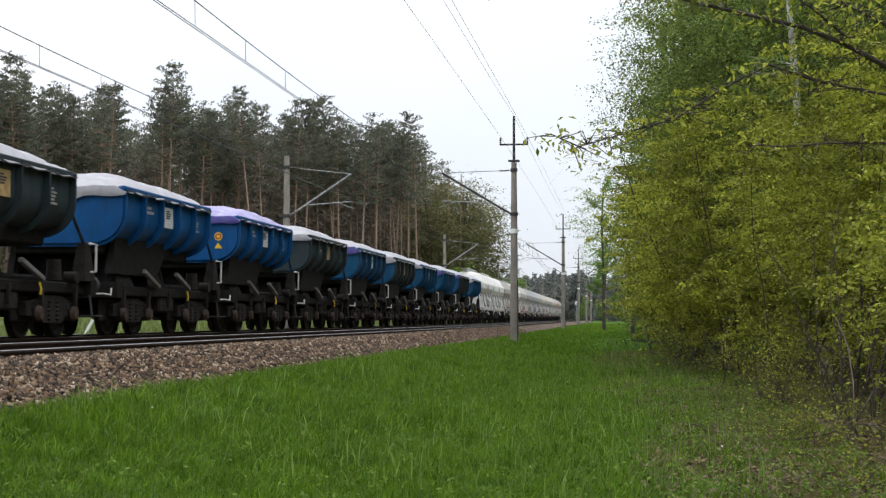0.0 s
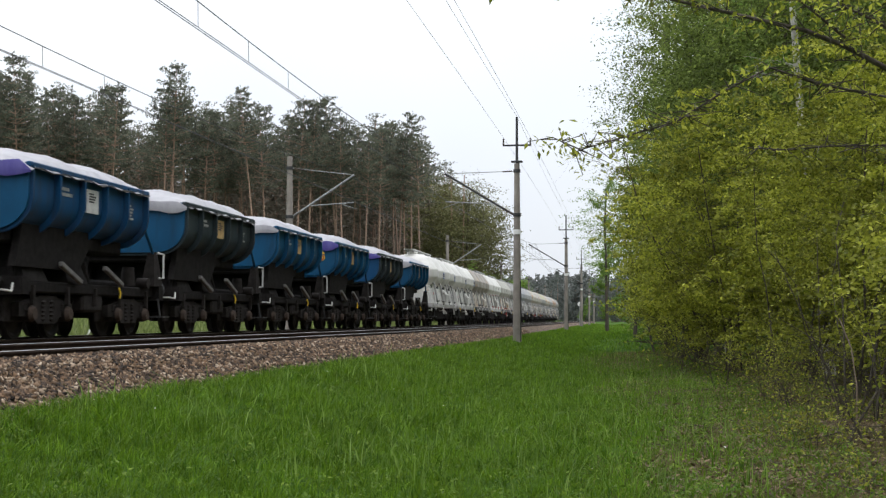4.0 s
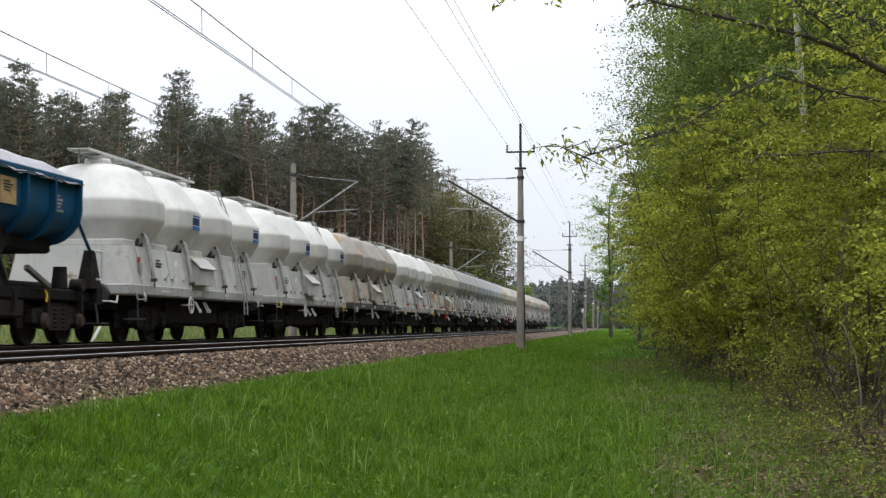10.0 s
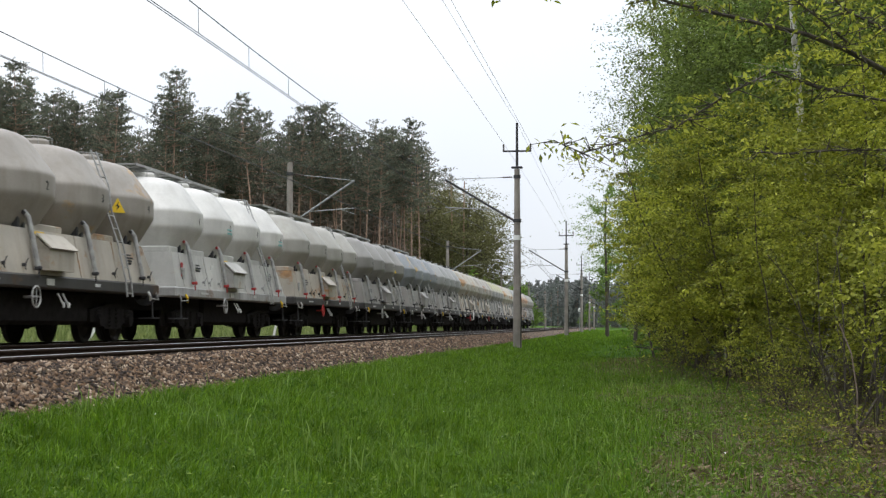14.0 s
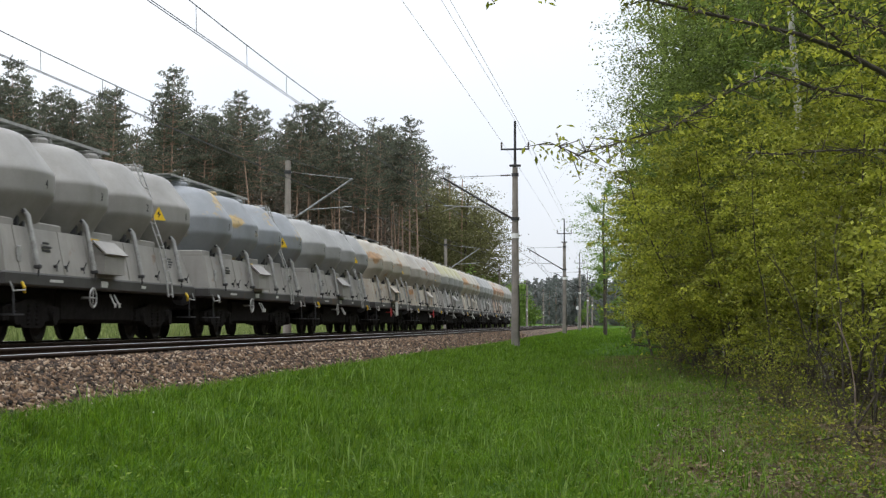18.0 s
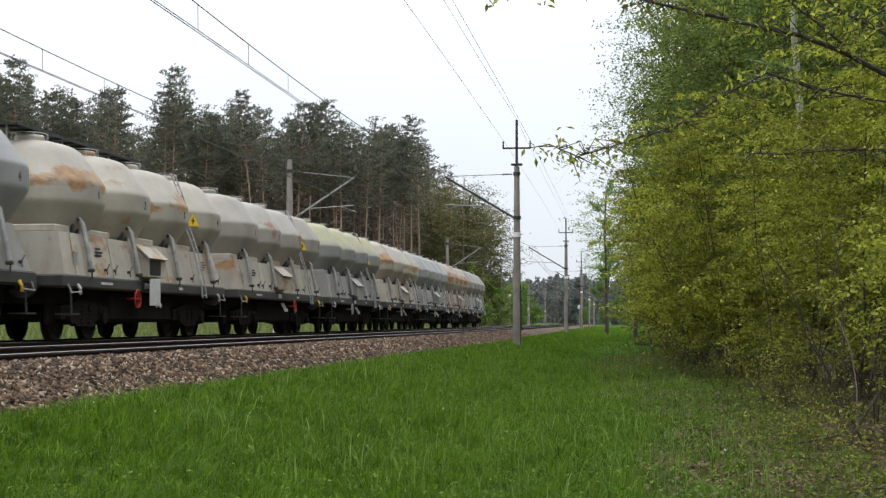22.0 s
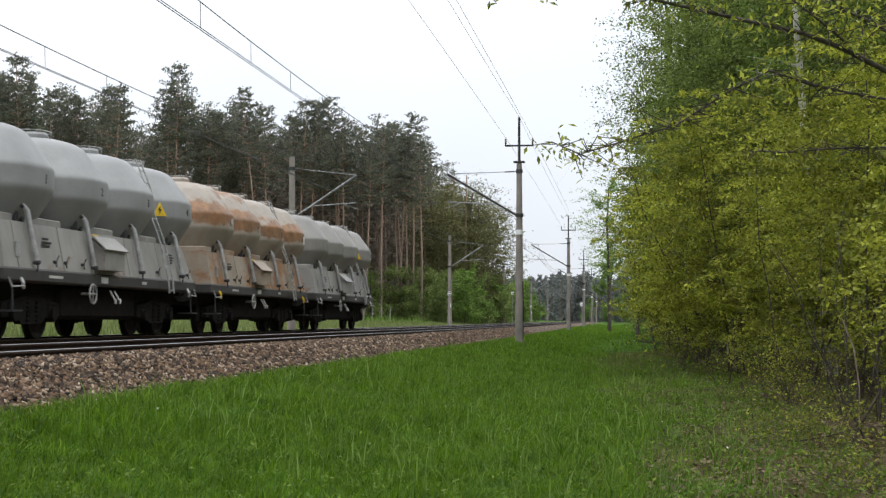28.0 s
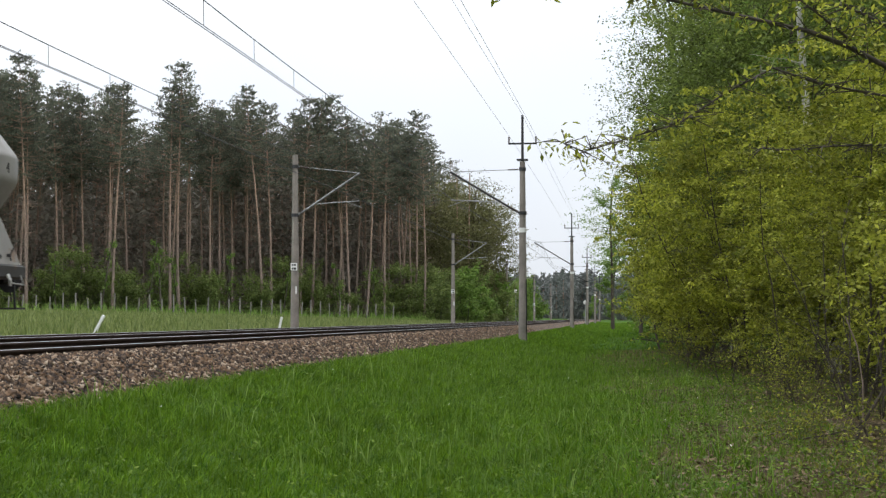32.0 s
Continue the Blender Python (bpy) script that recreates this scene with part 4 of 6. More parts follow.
def pine(seed, height, crown_from, width, tufts):
    """A forest pine: long bare stem with a few dead stubs and a broken crown."""
    rng = np.random.default_rng(seed)
    ob = thing("pine_tree", "tall slender pine with a bare orange-brown trunk and dark green crown", "tree", "pines of the forest edge")
    segs, P = [], []
    q = np.array([0, 0, -0.4])
    d = np.array([rng.normal(0, 0.02), rng.normal(0, 0.02), 1.0])
    k = 12
    axis = [q]
    for i in range(k):
        d = d + rng.normal(0, 0.012, 3)
        d /= np.linalg.norm(d)
        nq = q + d * (height + 0.4) / k
        r0, r1 = 0.165 * (1 - 0.88 * i / k), 0.165 * (1 - 0.88 * (i + 1) / k)
        segs.append((q, nq, r0, r1))
        q = nq
        axis.append(q)
    axis = np.array(axis)
    # whorls of boughs in tiers, shorter towards a pointed leader
    z = crown_from * height
    while z < height - 0.35:
        rel = (z / height - crown_from) / (1 - crown_from)
        c = np.array([np.interp(z, axis[:, 2], axis[:, j]) for j in range(3)])
        L = width * min(1.0, 0.62 + 1.6 * rel) * (1.06 - 0.80 * rel ** 1.25)
        for a in rng.uniform(0, 2 * np.pi) + np.arange(5) * 1.257 + rng.normal(0, 0.3, 5):
            if rng.random() < 0.16:
                continue
            l_ = L * rng.uniform(0.5, 1.15)
            e = rng.uniform(-0.05, 0.3) + 0.45 * rel
            t = c + np.array([np.cos(a) * l_, np.sin(a) * l_, l_ * math.sin(e)])
            segs.append((c, t, 0.034 * (1.15 - rel), 0.008))
            m = max(5, int(tufts / 80 * (0.35 + l_ / width)))
            f = rng.uniform(0.25, 1.05, (m, 1)) ** 0.7
            P.append(c + (t - c) * f + rng.normal(0, 1, (m, 3)) * np.array([0.22, 0.22, 0.10]) * (0.45 + 0.3 * l_) + np.array([0, 0, 0.06]))
        z += rng.uniform(0.30, 0.52)
    for _ in range(9):
        z = rng.uniform(0.3, crown_from) * height
        c = np.array([np.interp(z, axis[:, 2], axis[:, j]) for j in range(3)])
        a = rng.uniform(0, 6.28)
        l_ = rng.uniform(0.4, 1.5)
        segs.append((c, c + np.array([np.cos(a) * l_, np.sin(a) * l_, rng.uniform(-0.2, 0.3)]), 0.025, 0.008))
    dead = []
    for _ in range(46):
        z = rng.uniform(0.16, crown_from + 0.05) * height
        c = np.array([np.interp(z, axis[:, 2], axis[:, j]) for j in range(3)])
        a, l_ = rng.uniform(0, 6.28), rng.uniform(0.4, 2.0)
        t = c + np.array([np.cos(a) * l_, np.sin(a) * l_, rng.uniform(-0.5, 0.25)])
        dead.append((c, t, 0.016, 0.006))
        dead.append((c + (t - c) * 0.6, c + (t - c) * 0.7 + rng.normal(0, 0.3, 3), 0.009, 0.004))
    V, F = tubes(dead, 3)
    tagged(part("dead_branchwork", np_mesh("dead_branchwork", V, F, M_TWIG), M_TWIG, ob), kind="stuff")
    top = axis[-1]
    P.append(top + rng.normal(0, 1, (26, 3)) * np.array([0.14, 0.14, 0.32]) - np.array([0, 0, 0.25]))
    V, F = tubes(segs, 6)
    part("trunk", np_mesh("trunk", V, F, M_PINE_BARK, True), M_PINE_BARK, ob)
    V, F = needle_tufts(np.concatenate(P), rng, (0.12, 0.25))
    part("crown", np_mesh("crown", V, F, M_NEEDLE), M_NEEDLE, ob)
    return ob


def edge_line(u):
    """The forest's front: u runs from 0 at the open end to 1 beside the line."""
    pts = [(-64, 112), (-52, 126), (-38, 143), (-25, 156), (-19.5, 172)]
    k = u * (len(pts) - 1)
    i = min(int(k), len(pts) - 2)
    f = k - i
    return pts[i][0] * (1 - f) + pts[i + 1][0] * f, pts[i][1] * (1 - f) + pts[i + 1][1] * f


def build_forest():
    rng = random.Random(11)
    shapes = ((21.6, 0.66, 2.3), (20.6, 0.62, 2.6), (22.4, 0.70, 2.1), (20.0, 0.64, 2.5), (21.4, 0.60, 2.7), (20.9, 0.71, 2.2))
    near = [pine(100 + i, h, c, w * 1.22, 2100) for i, (h, c, w) in enumerate(shapes)]
    deep = [pine(120 + i, h, c, w * 1.3, 900) for i, (h, c, w) in enumerate(shapes[:4])]
    used = set()
    for row, n in enumerate((21, 23, 26, 24, 24, 22, 22, 24, 26, 42)):
        kinds = near if row < 3 else deep
        for i in range(n):
            u = 0.87 * (i + rng.uniform(-0.15, 1.15)) / n
            x, y = edge_line(min(max(u, 0.0), 0.999))
            x += -0.62 * row * 4.2 + rng.uniform(-1.6, 1.6)
            y += 0.80 * row * 4.2 + rng.uniform(-2.0, 2.0)
            if row == 9:  # the wood's flank towards the line
                y = rng.uniform(178, 300)
                x = -y * rng.uniform(0.128, 0.21)
            k = rng.choice(kinds)
            m = pose(x, y, float(ground_z(x - float(bend(y)), y)), rng.uniform(-1.2, 1.2), rng.uniform(-1.2, 1.2), rng.uniform(0, 360))
            if k.name not in used:
                used.add(k.name)
                k.matrix_basis = m
                o = k
            else:
                o = copy_thing(k, m)
            s = rng.uniform(0.91, 1.035) * float(np.interp(u, [0.0, 0.3, 0.5, 0.87], [1.03, 1.0, 1.0, 1.01]))
            o.scale = (s, s, s)


def build_forest_inside():
    """Stems, dead twigs and dark growth deep between the pines, never passed near."""
    rng = np.random.default_rng(55)
    segs, P = [], []
    for i in range(150):
        u = rng.random()
        x, y = edge_line(u)
        dep = rng.uniform(18, 85)
        x, y = x - 0.62 * dep, y + 0.8 * dep
        segs.append((np.array([x, y, -0.5]), np.array([x + rng.normal(0, 0.3), y, 17.0]), 0.15, 0.06))
    for i in range(160):
        y = rng.uniform(172, 330)
        x = -y * rng.uniform(0.118, 0.23)
        segs.append((np.array([x, y, -0.5]), np.array([x + rng.normal(0, 0.3), y, 17.0]), 0.15, 0.06))
    n = 175000
    u = rng.random(n)
    e = np.array([edge_line(k) for k in u])
    dep = 7 + 80 * rng.random(n) ** 0.8
    z = 0.3 + 16 * rng.random(n) ** 0.95
    Q = np.stack([e[:, 0] - 0.62 * dep, e[:, 1] + 0.8 * dep, z], -1)
    y = rng.uniform(176, 340, 52000)
    Q = np.concatenate([Q, np.stack([-y * rng.uniform(0.116, 0.25, len(y)), y, 0.2 + 14.5 * rng.random(len(y)) ** 1.1], -1)])
    ob = thing("forest_inside", "dim brown and green growth deep between the pine stems", "woods", kind="stuff")
    V, F = tubes(segs, 5)
    part("stems", np_mesh("stems", V, F, M_PINE_BARK), M_PINE_BARK, ob)
    V, F = leaves(Q, rng, (0.45, 1.1), 0.42)
    part("thicket", np_mesh("thicket", V, F, M_BROWNWOOD), M_BROWNWOOD, ob)


def build_undergrowth():
    """Young broadleaf growth at the foot of the pines and beyond them."""
    rng = random.Random(21)
    proto = [broadleaf("forest_shrub", "leafy green shrub at the foot of the pines", 300 + i, h, sp, 3, nl, (0.16, 0.30), M_LEAF_SHRUB, M_DARK_BARK, first=0.05, limbs=12)
             for i, (h, sp, nl) in enumerate(((3.2, 1.5, 1700), (4.6, 1.9, 2300), (2.3, 1.3, 1300), (6.5, 2.2, 3000)))]
    for o in proto:
        o["group"] = "shrubs under the pines"
    used = [False] * 4
    spots = []
    for i in range(96):
        u = rng.random()
        x, y = edge_line(u)
        spots.append((x + rng.uniform(-5, 2.5), y + rng.uniform(-2.5, 7), rng.choice((0, 0, 1, 1, 2, 3))))
    for i in range(16):
        u = rng.uniform(0.72, 1.0)
        x, y = edge_line(u)
        spots.append((x + rng.uniform(0.0, 3.0), y + rng.uniform(-2, 14), rng.choice((0, 1, 2, 3))))
    for i in range(12):
        spots.append((rng.uniform(-27, -19.5), rng.uniform(178, 240), rng.choice((1, 3, 3))))
    for x, y, k in spots:
        m = pose(x, y, float(ground_z(x - float(bend(y)), y)) - 0.1, 0, 0, rng.uniform(0, 360))
        if used[k]:
            copy_thing(proto[k], m)
        else:
            proto[k].matrix_basis, used[k] = m, True
    # thin yellow-green saplings in front of the stems
    sap = broadleaf("sapling", "thin young tree with fresh yellow-green leaves", 330, 6.0, 0.9, 1, 700, (0.10, 0.2), M_LEAF_BIRCH, M_DARK_BARK, first=0.2)
    sap["group"] = "saplings at the forest edge"
    sap.matrix_basis = pose(-44.5, 131, 0.5)
    for x, y, k in ((-41.8, 132, 1.0), (-38.2, 136, 1.1), (-50, 124, 0.9), (-34.5, 141, 0.8), (-52.5, 121, 1.2), (-47.4, 127.5, 1.25), (-43.2, 131, 1.3), (-30.2, 148, 1.0), (-27.5, 152, 0.9), (-56, 117, 0.8)):
        copy_thing(sap, pose(x, y, 0.5, 0, 0, x * 31)).scale = (k, k, k)
    # the large half-bare oak-like trees where the forest ends
    for i, (x, y, h) in enumerate(((-20.4, 176, 17.0), (-19.6, 188, 16.0), (-23.0, 170, 16.0), (-24.5, 183, 18.0), (-22.0, 197, 18.0), (-26.0, 205, 19.0))):
        o = broadleaf("broadleaf_tree", "tall broadleaf tree with thin fresh olive leaves", 340 + i, h, 4.4, 1, 2600, (0.17, 0.33), M_LEAF_OLIVE, M_DARK_BARK, clump=(400, 36, 0.14, 0.62), first=0.22, limbs=12, twigs=9)
        o.matrix_basis = pose(x, y, float(ground_z(x, y)) - 0.2, 0, 0, 50 * i)


def build_far_wood():
    rng = np.random.default_rng(31)
    # distant pine wood across the bend, as one mass
    P = []
    segs = []
    for i in range(620):
        x = rng.uniform(-190, 75)
        y = 620 + rng.uniform(0, 120) + 0.2 * abs(x)
        h = rng.uniform(16.0, 21.5)
        k = 120
        z = rng.uniform(0.0, 1.0, k)
        w = 2.5 * (1.05 - z) ** 0.6
        P.append(np.stack([x + rng.normal(0, 1, k) * w, y + rng.normal(0, 1, k) * w, z * h], -1))
        segs.append((np.array([x, y, -1.0]), np.array([x, y, h * 0.8]), 0.22, 0.1))
    # the crowns take the colour that has the haze painted in
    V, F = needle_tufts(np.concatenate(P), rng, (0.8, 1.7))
    ob = thing("far_wood", "distant pine wood with haze mixed into its grey-green colour", "woods", kind="stuff")
    part("crowns", np_mesh("crowns", V, F, M_FARWOOD_HAZED), M_FARWOOD_HAZED, ob)
    V, F = tubes(segs, 4)
    part("stems", np_mesh("stems", V, F, M_PINE_BARK), M_PINE_BARK, ob)
    # bushes and young birches along the far stretch of the line
    r2 = random.Random(5)
    bush = broadleaf("trackside_bush", "fresh light green bush beside the far tracks", 360, 6.5, 2.2, 3, 2600, (0.22, 0.42), M_LEAF_BIRCH, M_DARK_BARK, first=0.05, limbs=12)
    bush["group"] = "bushes along the far tracks"
    bush.matrix_basis = pose(-23, 262, 0)
    for x, y, s in ((-25, 285, 1.1), (-22, 300, 1.35), (-27, 320, 1.2), (-24, 250, 0.9), (-26.5, 340, 1.6), (-30, 360, 1.5), (-22.5, 278, 0.7), (-22.3, 172, 0.95), (-18.9, 157, 0.85), (-18.0, 163, 1.0), (-20.2, 177, 0.9), (-18.6, 184, 0.8), (-19.4, 193, 1.05), (-24.2, 168, 0.85), (-20.3, 206, 1.0), (-18.6, 172, 0.6), (-23, 225, 1.2), (-25.5, 240, 1.3), (-16.5, 420, 1.1), (-12, 450, 0.9), (-7, 470, 1.0)):
        o = copy_thing(bush, pose(x, y, -0.2, 0, 0, r2.uniform(0, 360)))
        o.scale = (s, s, s)


def build_right_wood():
    """The wood's edge: fresh bird-cherry growth in front, taller green trees and birches behind."""
    shr = dict(first=0.03, limbs=13, twigs=9, jitter=0.42)
    spec = [  # x, y, height, spread, stems, clumps, seed
        (4.2, 19.0, 3.7, 1.8, 3, 200, 1), (5.4, 23.5, 3.6, 2.0, 3, 240, 2), (3.9, 28.5, 7.0, 2.3, 3, 380, 3), (3.6, 35.0, 6.8, 2.5, 3, 400, 4),
        (2.7, 42.0, 7.8, 2.7, 3, 400, 5), (2.0, 49.5, 8.2, 2.9, 3, 400, 6), (2.1, 58.0, 8.2, 2.9, 3, 320, 7), (2.2, 68.0, 8.4, 2.9, 3, 260, 8),
        (6.0, 31.0, 6.0, 2.4, 3, 340, 9), (5.6, 39.0, 7.0, 2.6, 3, 330, 10), (1.9, 80.0, 8.5, 2.8, 3, 200, 11), (1.6, 94.0, 9.0, 2.8, 3, 160, 12), (7.0, 25.5, 4.2, 2.0, 3, 260, 13)]
    for x, y, h, sp, st, n, seed in spec:
        o = broadleaf("cherry_bush", "dense bird cherry bush with fresh yellow-green leaves", 400 + seed, h, sp, st, n * (5 if y < 30 else 3), (0.065, 0.115) if y < 30 else (0.085, 0.15), M_LEAF, M_DARK_BARK, clump=(int(n * (0.62 if y < 45 else 0.85)), 100 if y < 30 else 80, 0.28 if y < 30 else 0.08, 0.95), skirt=0.03 if y < 30 else 0.22, layered=True, droop=0.25, **shr)
        o.matrix_basis = pose(x + float(bend(y)), y, float(ground_z(x, y)) - 0.05, 0, 0, seed * 67)
    tall = [  # x, y, height, spread, clumps, seed
        (5.0, 52.0, 15.5, 4.0, 420, 1), (6.2, 44.0, 14.5, 4.0, 420, 2), (7.6, 35.0, 13.0, 3.6, 380, 3), (3.3, 62.0, 17.0, 3.7, 460, 4),
        (8.5, 52.0, 15.5, 4.2, 300, 5), (10.5, 42.0, 14.5, 4.2, 300, 6), (3.4, 75.0, 17.5, 3.7, 340, 7), (8.6, 28.0, 12.0, 3.2, 340, 8), (12.0, 60.0, 16.0, 4.5, 240, 9),
        (3.3, 90.0, 15.5, 3.8, 220, 10), (8.0, 75.0, 16.0, 4.5, 220, 11), (2.2, 108.0, 13.0, 3.4, 200, 12), (3.4, 55.0, 15.0, 3.3, 380, 13), (4.0, 48.0, 14.5, 3.4, 360, 14), (3.9, 68.0, 18.0, 3.9, 300, 15)]
    for x, y, h, sp, n, seed in tall:
        o = broadleaf("wood_tree", "tall leafy tree with mid-green spring foliage", 440 + seed, h, sp, 1, n * 9, (0.10, 0.18), M_LEAF_MID, M_DARK_BARK, clump=(int(n * 1.3), 56, 0.2, 0.5), first=0.18, limbs=14, twigs=9, jitter=0.3)
        o.matrix_basis = pose(x + float(bend(y)), y, float(ground_z(x, y)) - 0.05, 0, 0, seed * 49)
    for x, y, h, n, seed in ((4.9, 40.5, 15.0, 90, 1), (5.9, 33.0, 14.0, 70, 2), (3.6, 64.0, 13.0, 150, 3)):
        o = broadleaf("birch_tree", "slender birch with a white trunk and small pale leaves", 470 + seed, h, 2.0, 1, n * 30, (0.07, 0.13), M_LEAF_BIRCH, M_BIRCH_BARK, clump=(n, 26, 0.4, 0.35), first=0.3, limbs=12, twigs=9, droop=0.6, jitter=0.14)
        o.matrix_basis = pose(x + float(bend(y)), y, float(ground_z(x, y)) - 0.05, 0, 0, seed * 31)
    # slim young trees that stand before the wood farther on
    for i, (x, y, h, sp, n) in enumerate(((-1.7, 150.0, 15.5, 4.3, 150), (0.3, 104.0, 12.0, 2.2, 90), (-2.0, 178.0, 12.0, 2.6, 80))):
        o = broadleaf("young_tree", "slim young tree with sparse pale green leaves", 480 + i, h, sp, 1, 3200, (0.14, 0.26), M_LEAF_BIRCH, M_DARK_BARK, clump=(n, 26, 0.32, 0.5), first=0.32, limbs=10, twigs=9, jitter=0.2)
        o.matrix_basis = pose(x + float(bend(y)), y, float(ground_z(x, y)) - 0.05, 0, 0, i * 83)
    # sparse shrubs and thin stems at the wood's foot, nearest to the path
    for i, (x, y, h, n) in enumerate(((3.05, 23.3, 3.2, 300), (3.35, 22.4, 2.6, 260), (2.55, 26.4, 1.5, 700), (2.2, 27.5, 1.6, 520), (1.75, 34.0, 1.5, 500), (1.86, 13.6, 0.42, 260), (2.08, 17.9, 0.65, 320), (1.75, 18.8, 0.5, 240), (2.53, 25.6, 1.1, 260), (1.3, 41.0, 1.5, 500), (1.0, 48.0, 1.6, 420))):
        o = broadleaf("thin_shrub", "thin many-stemmed shrub with few fresh leaves", 500 + i, h, 0.75, 5 if h > 1 else 3, n * 2, (0.03, 0.06), M_LEAF, M_DARK_BARK, first=0.15, limbs=8, twigs=6, jitter=0.5)
        o["group"] = "thin shrubs by the path"
        o.matrix_basis = pose(x + float(bend(y)), y, float(ground_z(x, y)) - 0.02, 0, 0, i * 77)
    # bare dark stems at the wood's foot
    rng = np.random.default_rng(88)
    for x, y, n_, h in ((1.95, 56.0, 5, 6.5), (1.0, 66.0, 3, 6.0), (2.75, 29.0, 1, 4.5), (3.3, 25.0, 2, 3.6), (2.35, 43.0, 2, 5.5), (3.6, 33.5, 2, 5.0)):
        stems = []
        for _ in range(n_):
            trunk, twig = [], []
            q = np.array([rng.normal(0, 0.28), rng.normal(0, 0.25), -0.15])
            d = np.array([rng.normal(0, 0.16), rng.normal(0, 0.16), 1.0])
            r = rng.uniform(0.035, 0.07) * (1.3 if y > 50 else 0.5)
            for k in range(6):
                d = d + rng.normal(0, 0.09, 3)
                d /= np.linalg.norm(d)
                p = q + d * h / 6
                trunk.append((q, p, r, r * 0.84))
                if k > 0:
                    e = d + rng.normal(0, 0.9, 3)
                    twig.append((q, q + e / np.linalg.norm(e) * rng.uniform(0.5, 1.3), r * 0.35, r * 0.12))
                q, r = p, r * 0.84
            stems.append((trunk, twig))
        ob = thing("stem_cluster", "cluster of bare dark stems at the wood's edge", "tree", "stems at the wood's foot")
        for trunk, twig in stems:
            st = part("stem", Geo().path([t_[0] for t_ in trunk] + [trunk[-1][1]], [t_[2] for t_ in trunk] + [trunk[-1][3]], 7), M_DARK_BARK, ob, smooth=60)
            V, F = tubes(twig, 5)
            tagged(part("branchwork", np_mesh("branchwork", V, F, M_DARK_BARK), M_DARK_BARK, st), kind="stuff")
        ob.matrix_basis = pose(x + float(bend(y)), y, float(ground_z(x, y)))
    # dry sticks leaning together at the wood's foot
    sticks = thing("leaning_sticks", "thin dry sticks crossed at the wood's edge", "sticks")
    sticks.location = (2.36, 18.2, float(ground_z(2.36, 18.2)))
    for pts, r, m in (([(0.06, 0, 0.2), (0.07, 0.02, 0.7), (0.01, 0.0, 1.15), (-0.12, 0.04, 1.5)], 0.008, M_TWIG), ([(-0.08, -0.05, -0.05), (0.06, 0.0, 0.25), (0.3, 0.05, 0.64)], 0.016, M_DARK_BARK),
                      ([(0.19, 0.04, -0.05), (0.05, 0.0, 0.26), (-0.2, -0.06, 0.7)], 0.016, M_DARK_BARK), ([(-0.02, 0.03, -0.05), (0.02, 0.0, 0.2), (0.04, 0.0, 0.34)], 0.012, M_DARK_BARK),
                      ([(-0.7, 0.5, 0.02), (-0.3, 0.3, 0.1), (0.05, 0.1, 0.22)], 0.01, M_DARK_BARK)):
        part("stick", Geo().path(pts, r, 6), m, sticks, "pale peeled stick" if m is M_TWIG else "", smooth=50)
    # the wood's dark inside, far from any view point
    rng = np.random.default_rng(77)
    ob = thing("wood_interior", "shady thicket of leaves deep in the wood", "woods", kind="stuff")
    n = 90000
    y = rng.uniform(20, 125, n)
    x = np.interp(y, [20, 40, 60, 80, 100, 125], [8.5, 6.5, 4.8, 3.0, 1.0, -0.5]) + 15 * rng.random(n) ** 1.3
    z = -1.0 + 16.5 * rng.random(n) ** 0.9
    V, F = leaves(np.stack([x + bend(y), y, z], -1), rng, (0.22, 0.42), 0.6)
    part("thicket", np_mesh("thicket", V, F, M_LEAF_MID), M_LEAF_MID, ob)
    # the same wood goes on beside and behind the eye
    n = 34000
    y = rng.uniform(-140, 20, n)
    x = 5.0 + 16 * rng.random(n) ** 1.2 + np.clip(y - 6, 0, 14) * 0.25
    z = -1.0 + 15.0 * rng.random(n) ** 0.9
    V, F = leaves(np.stack([x, y, z], -1), rng, (0.5, 1.1), 0.6)
    part("thicket", np_mesh("thicket", V, F, M_LEAF_MID), M_LEAF_MID, ob)


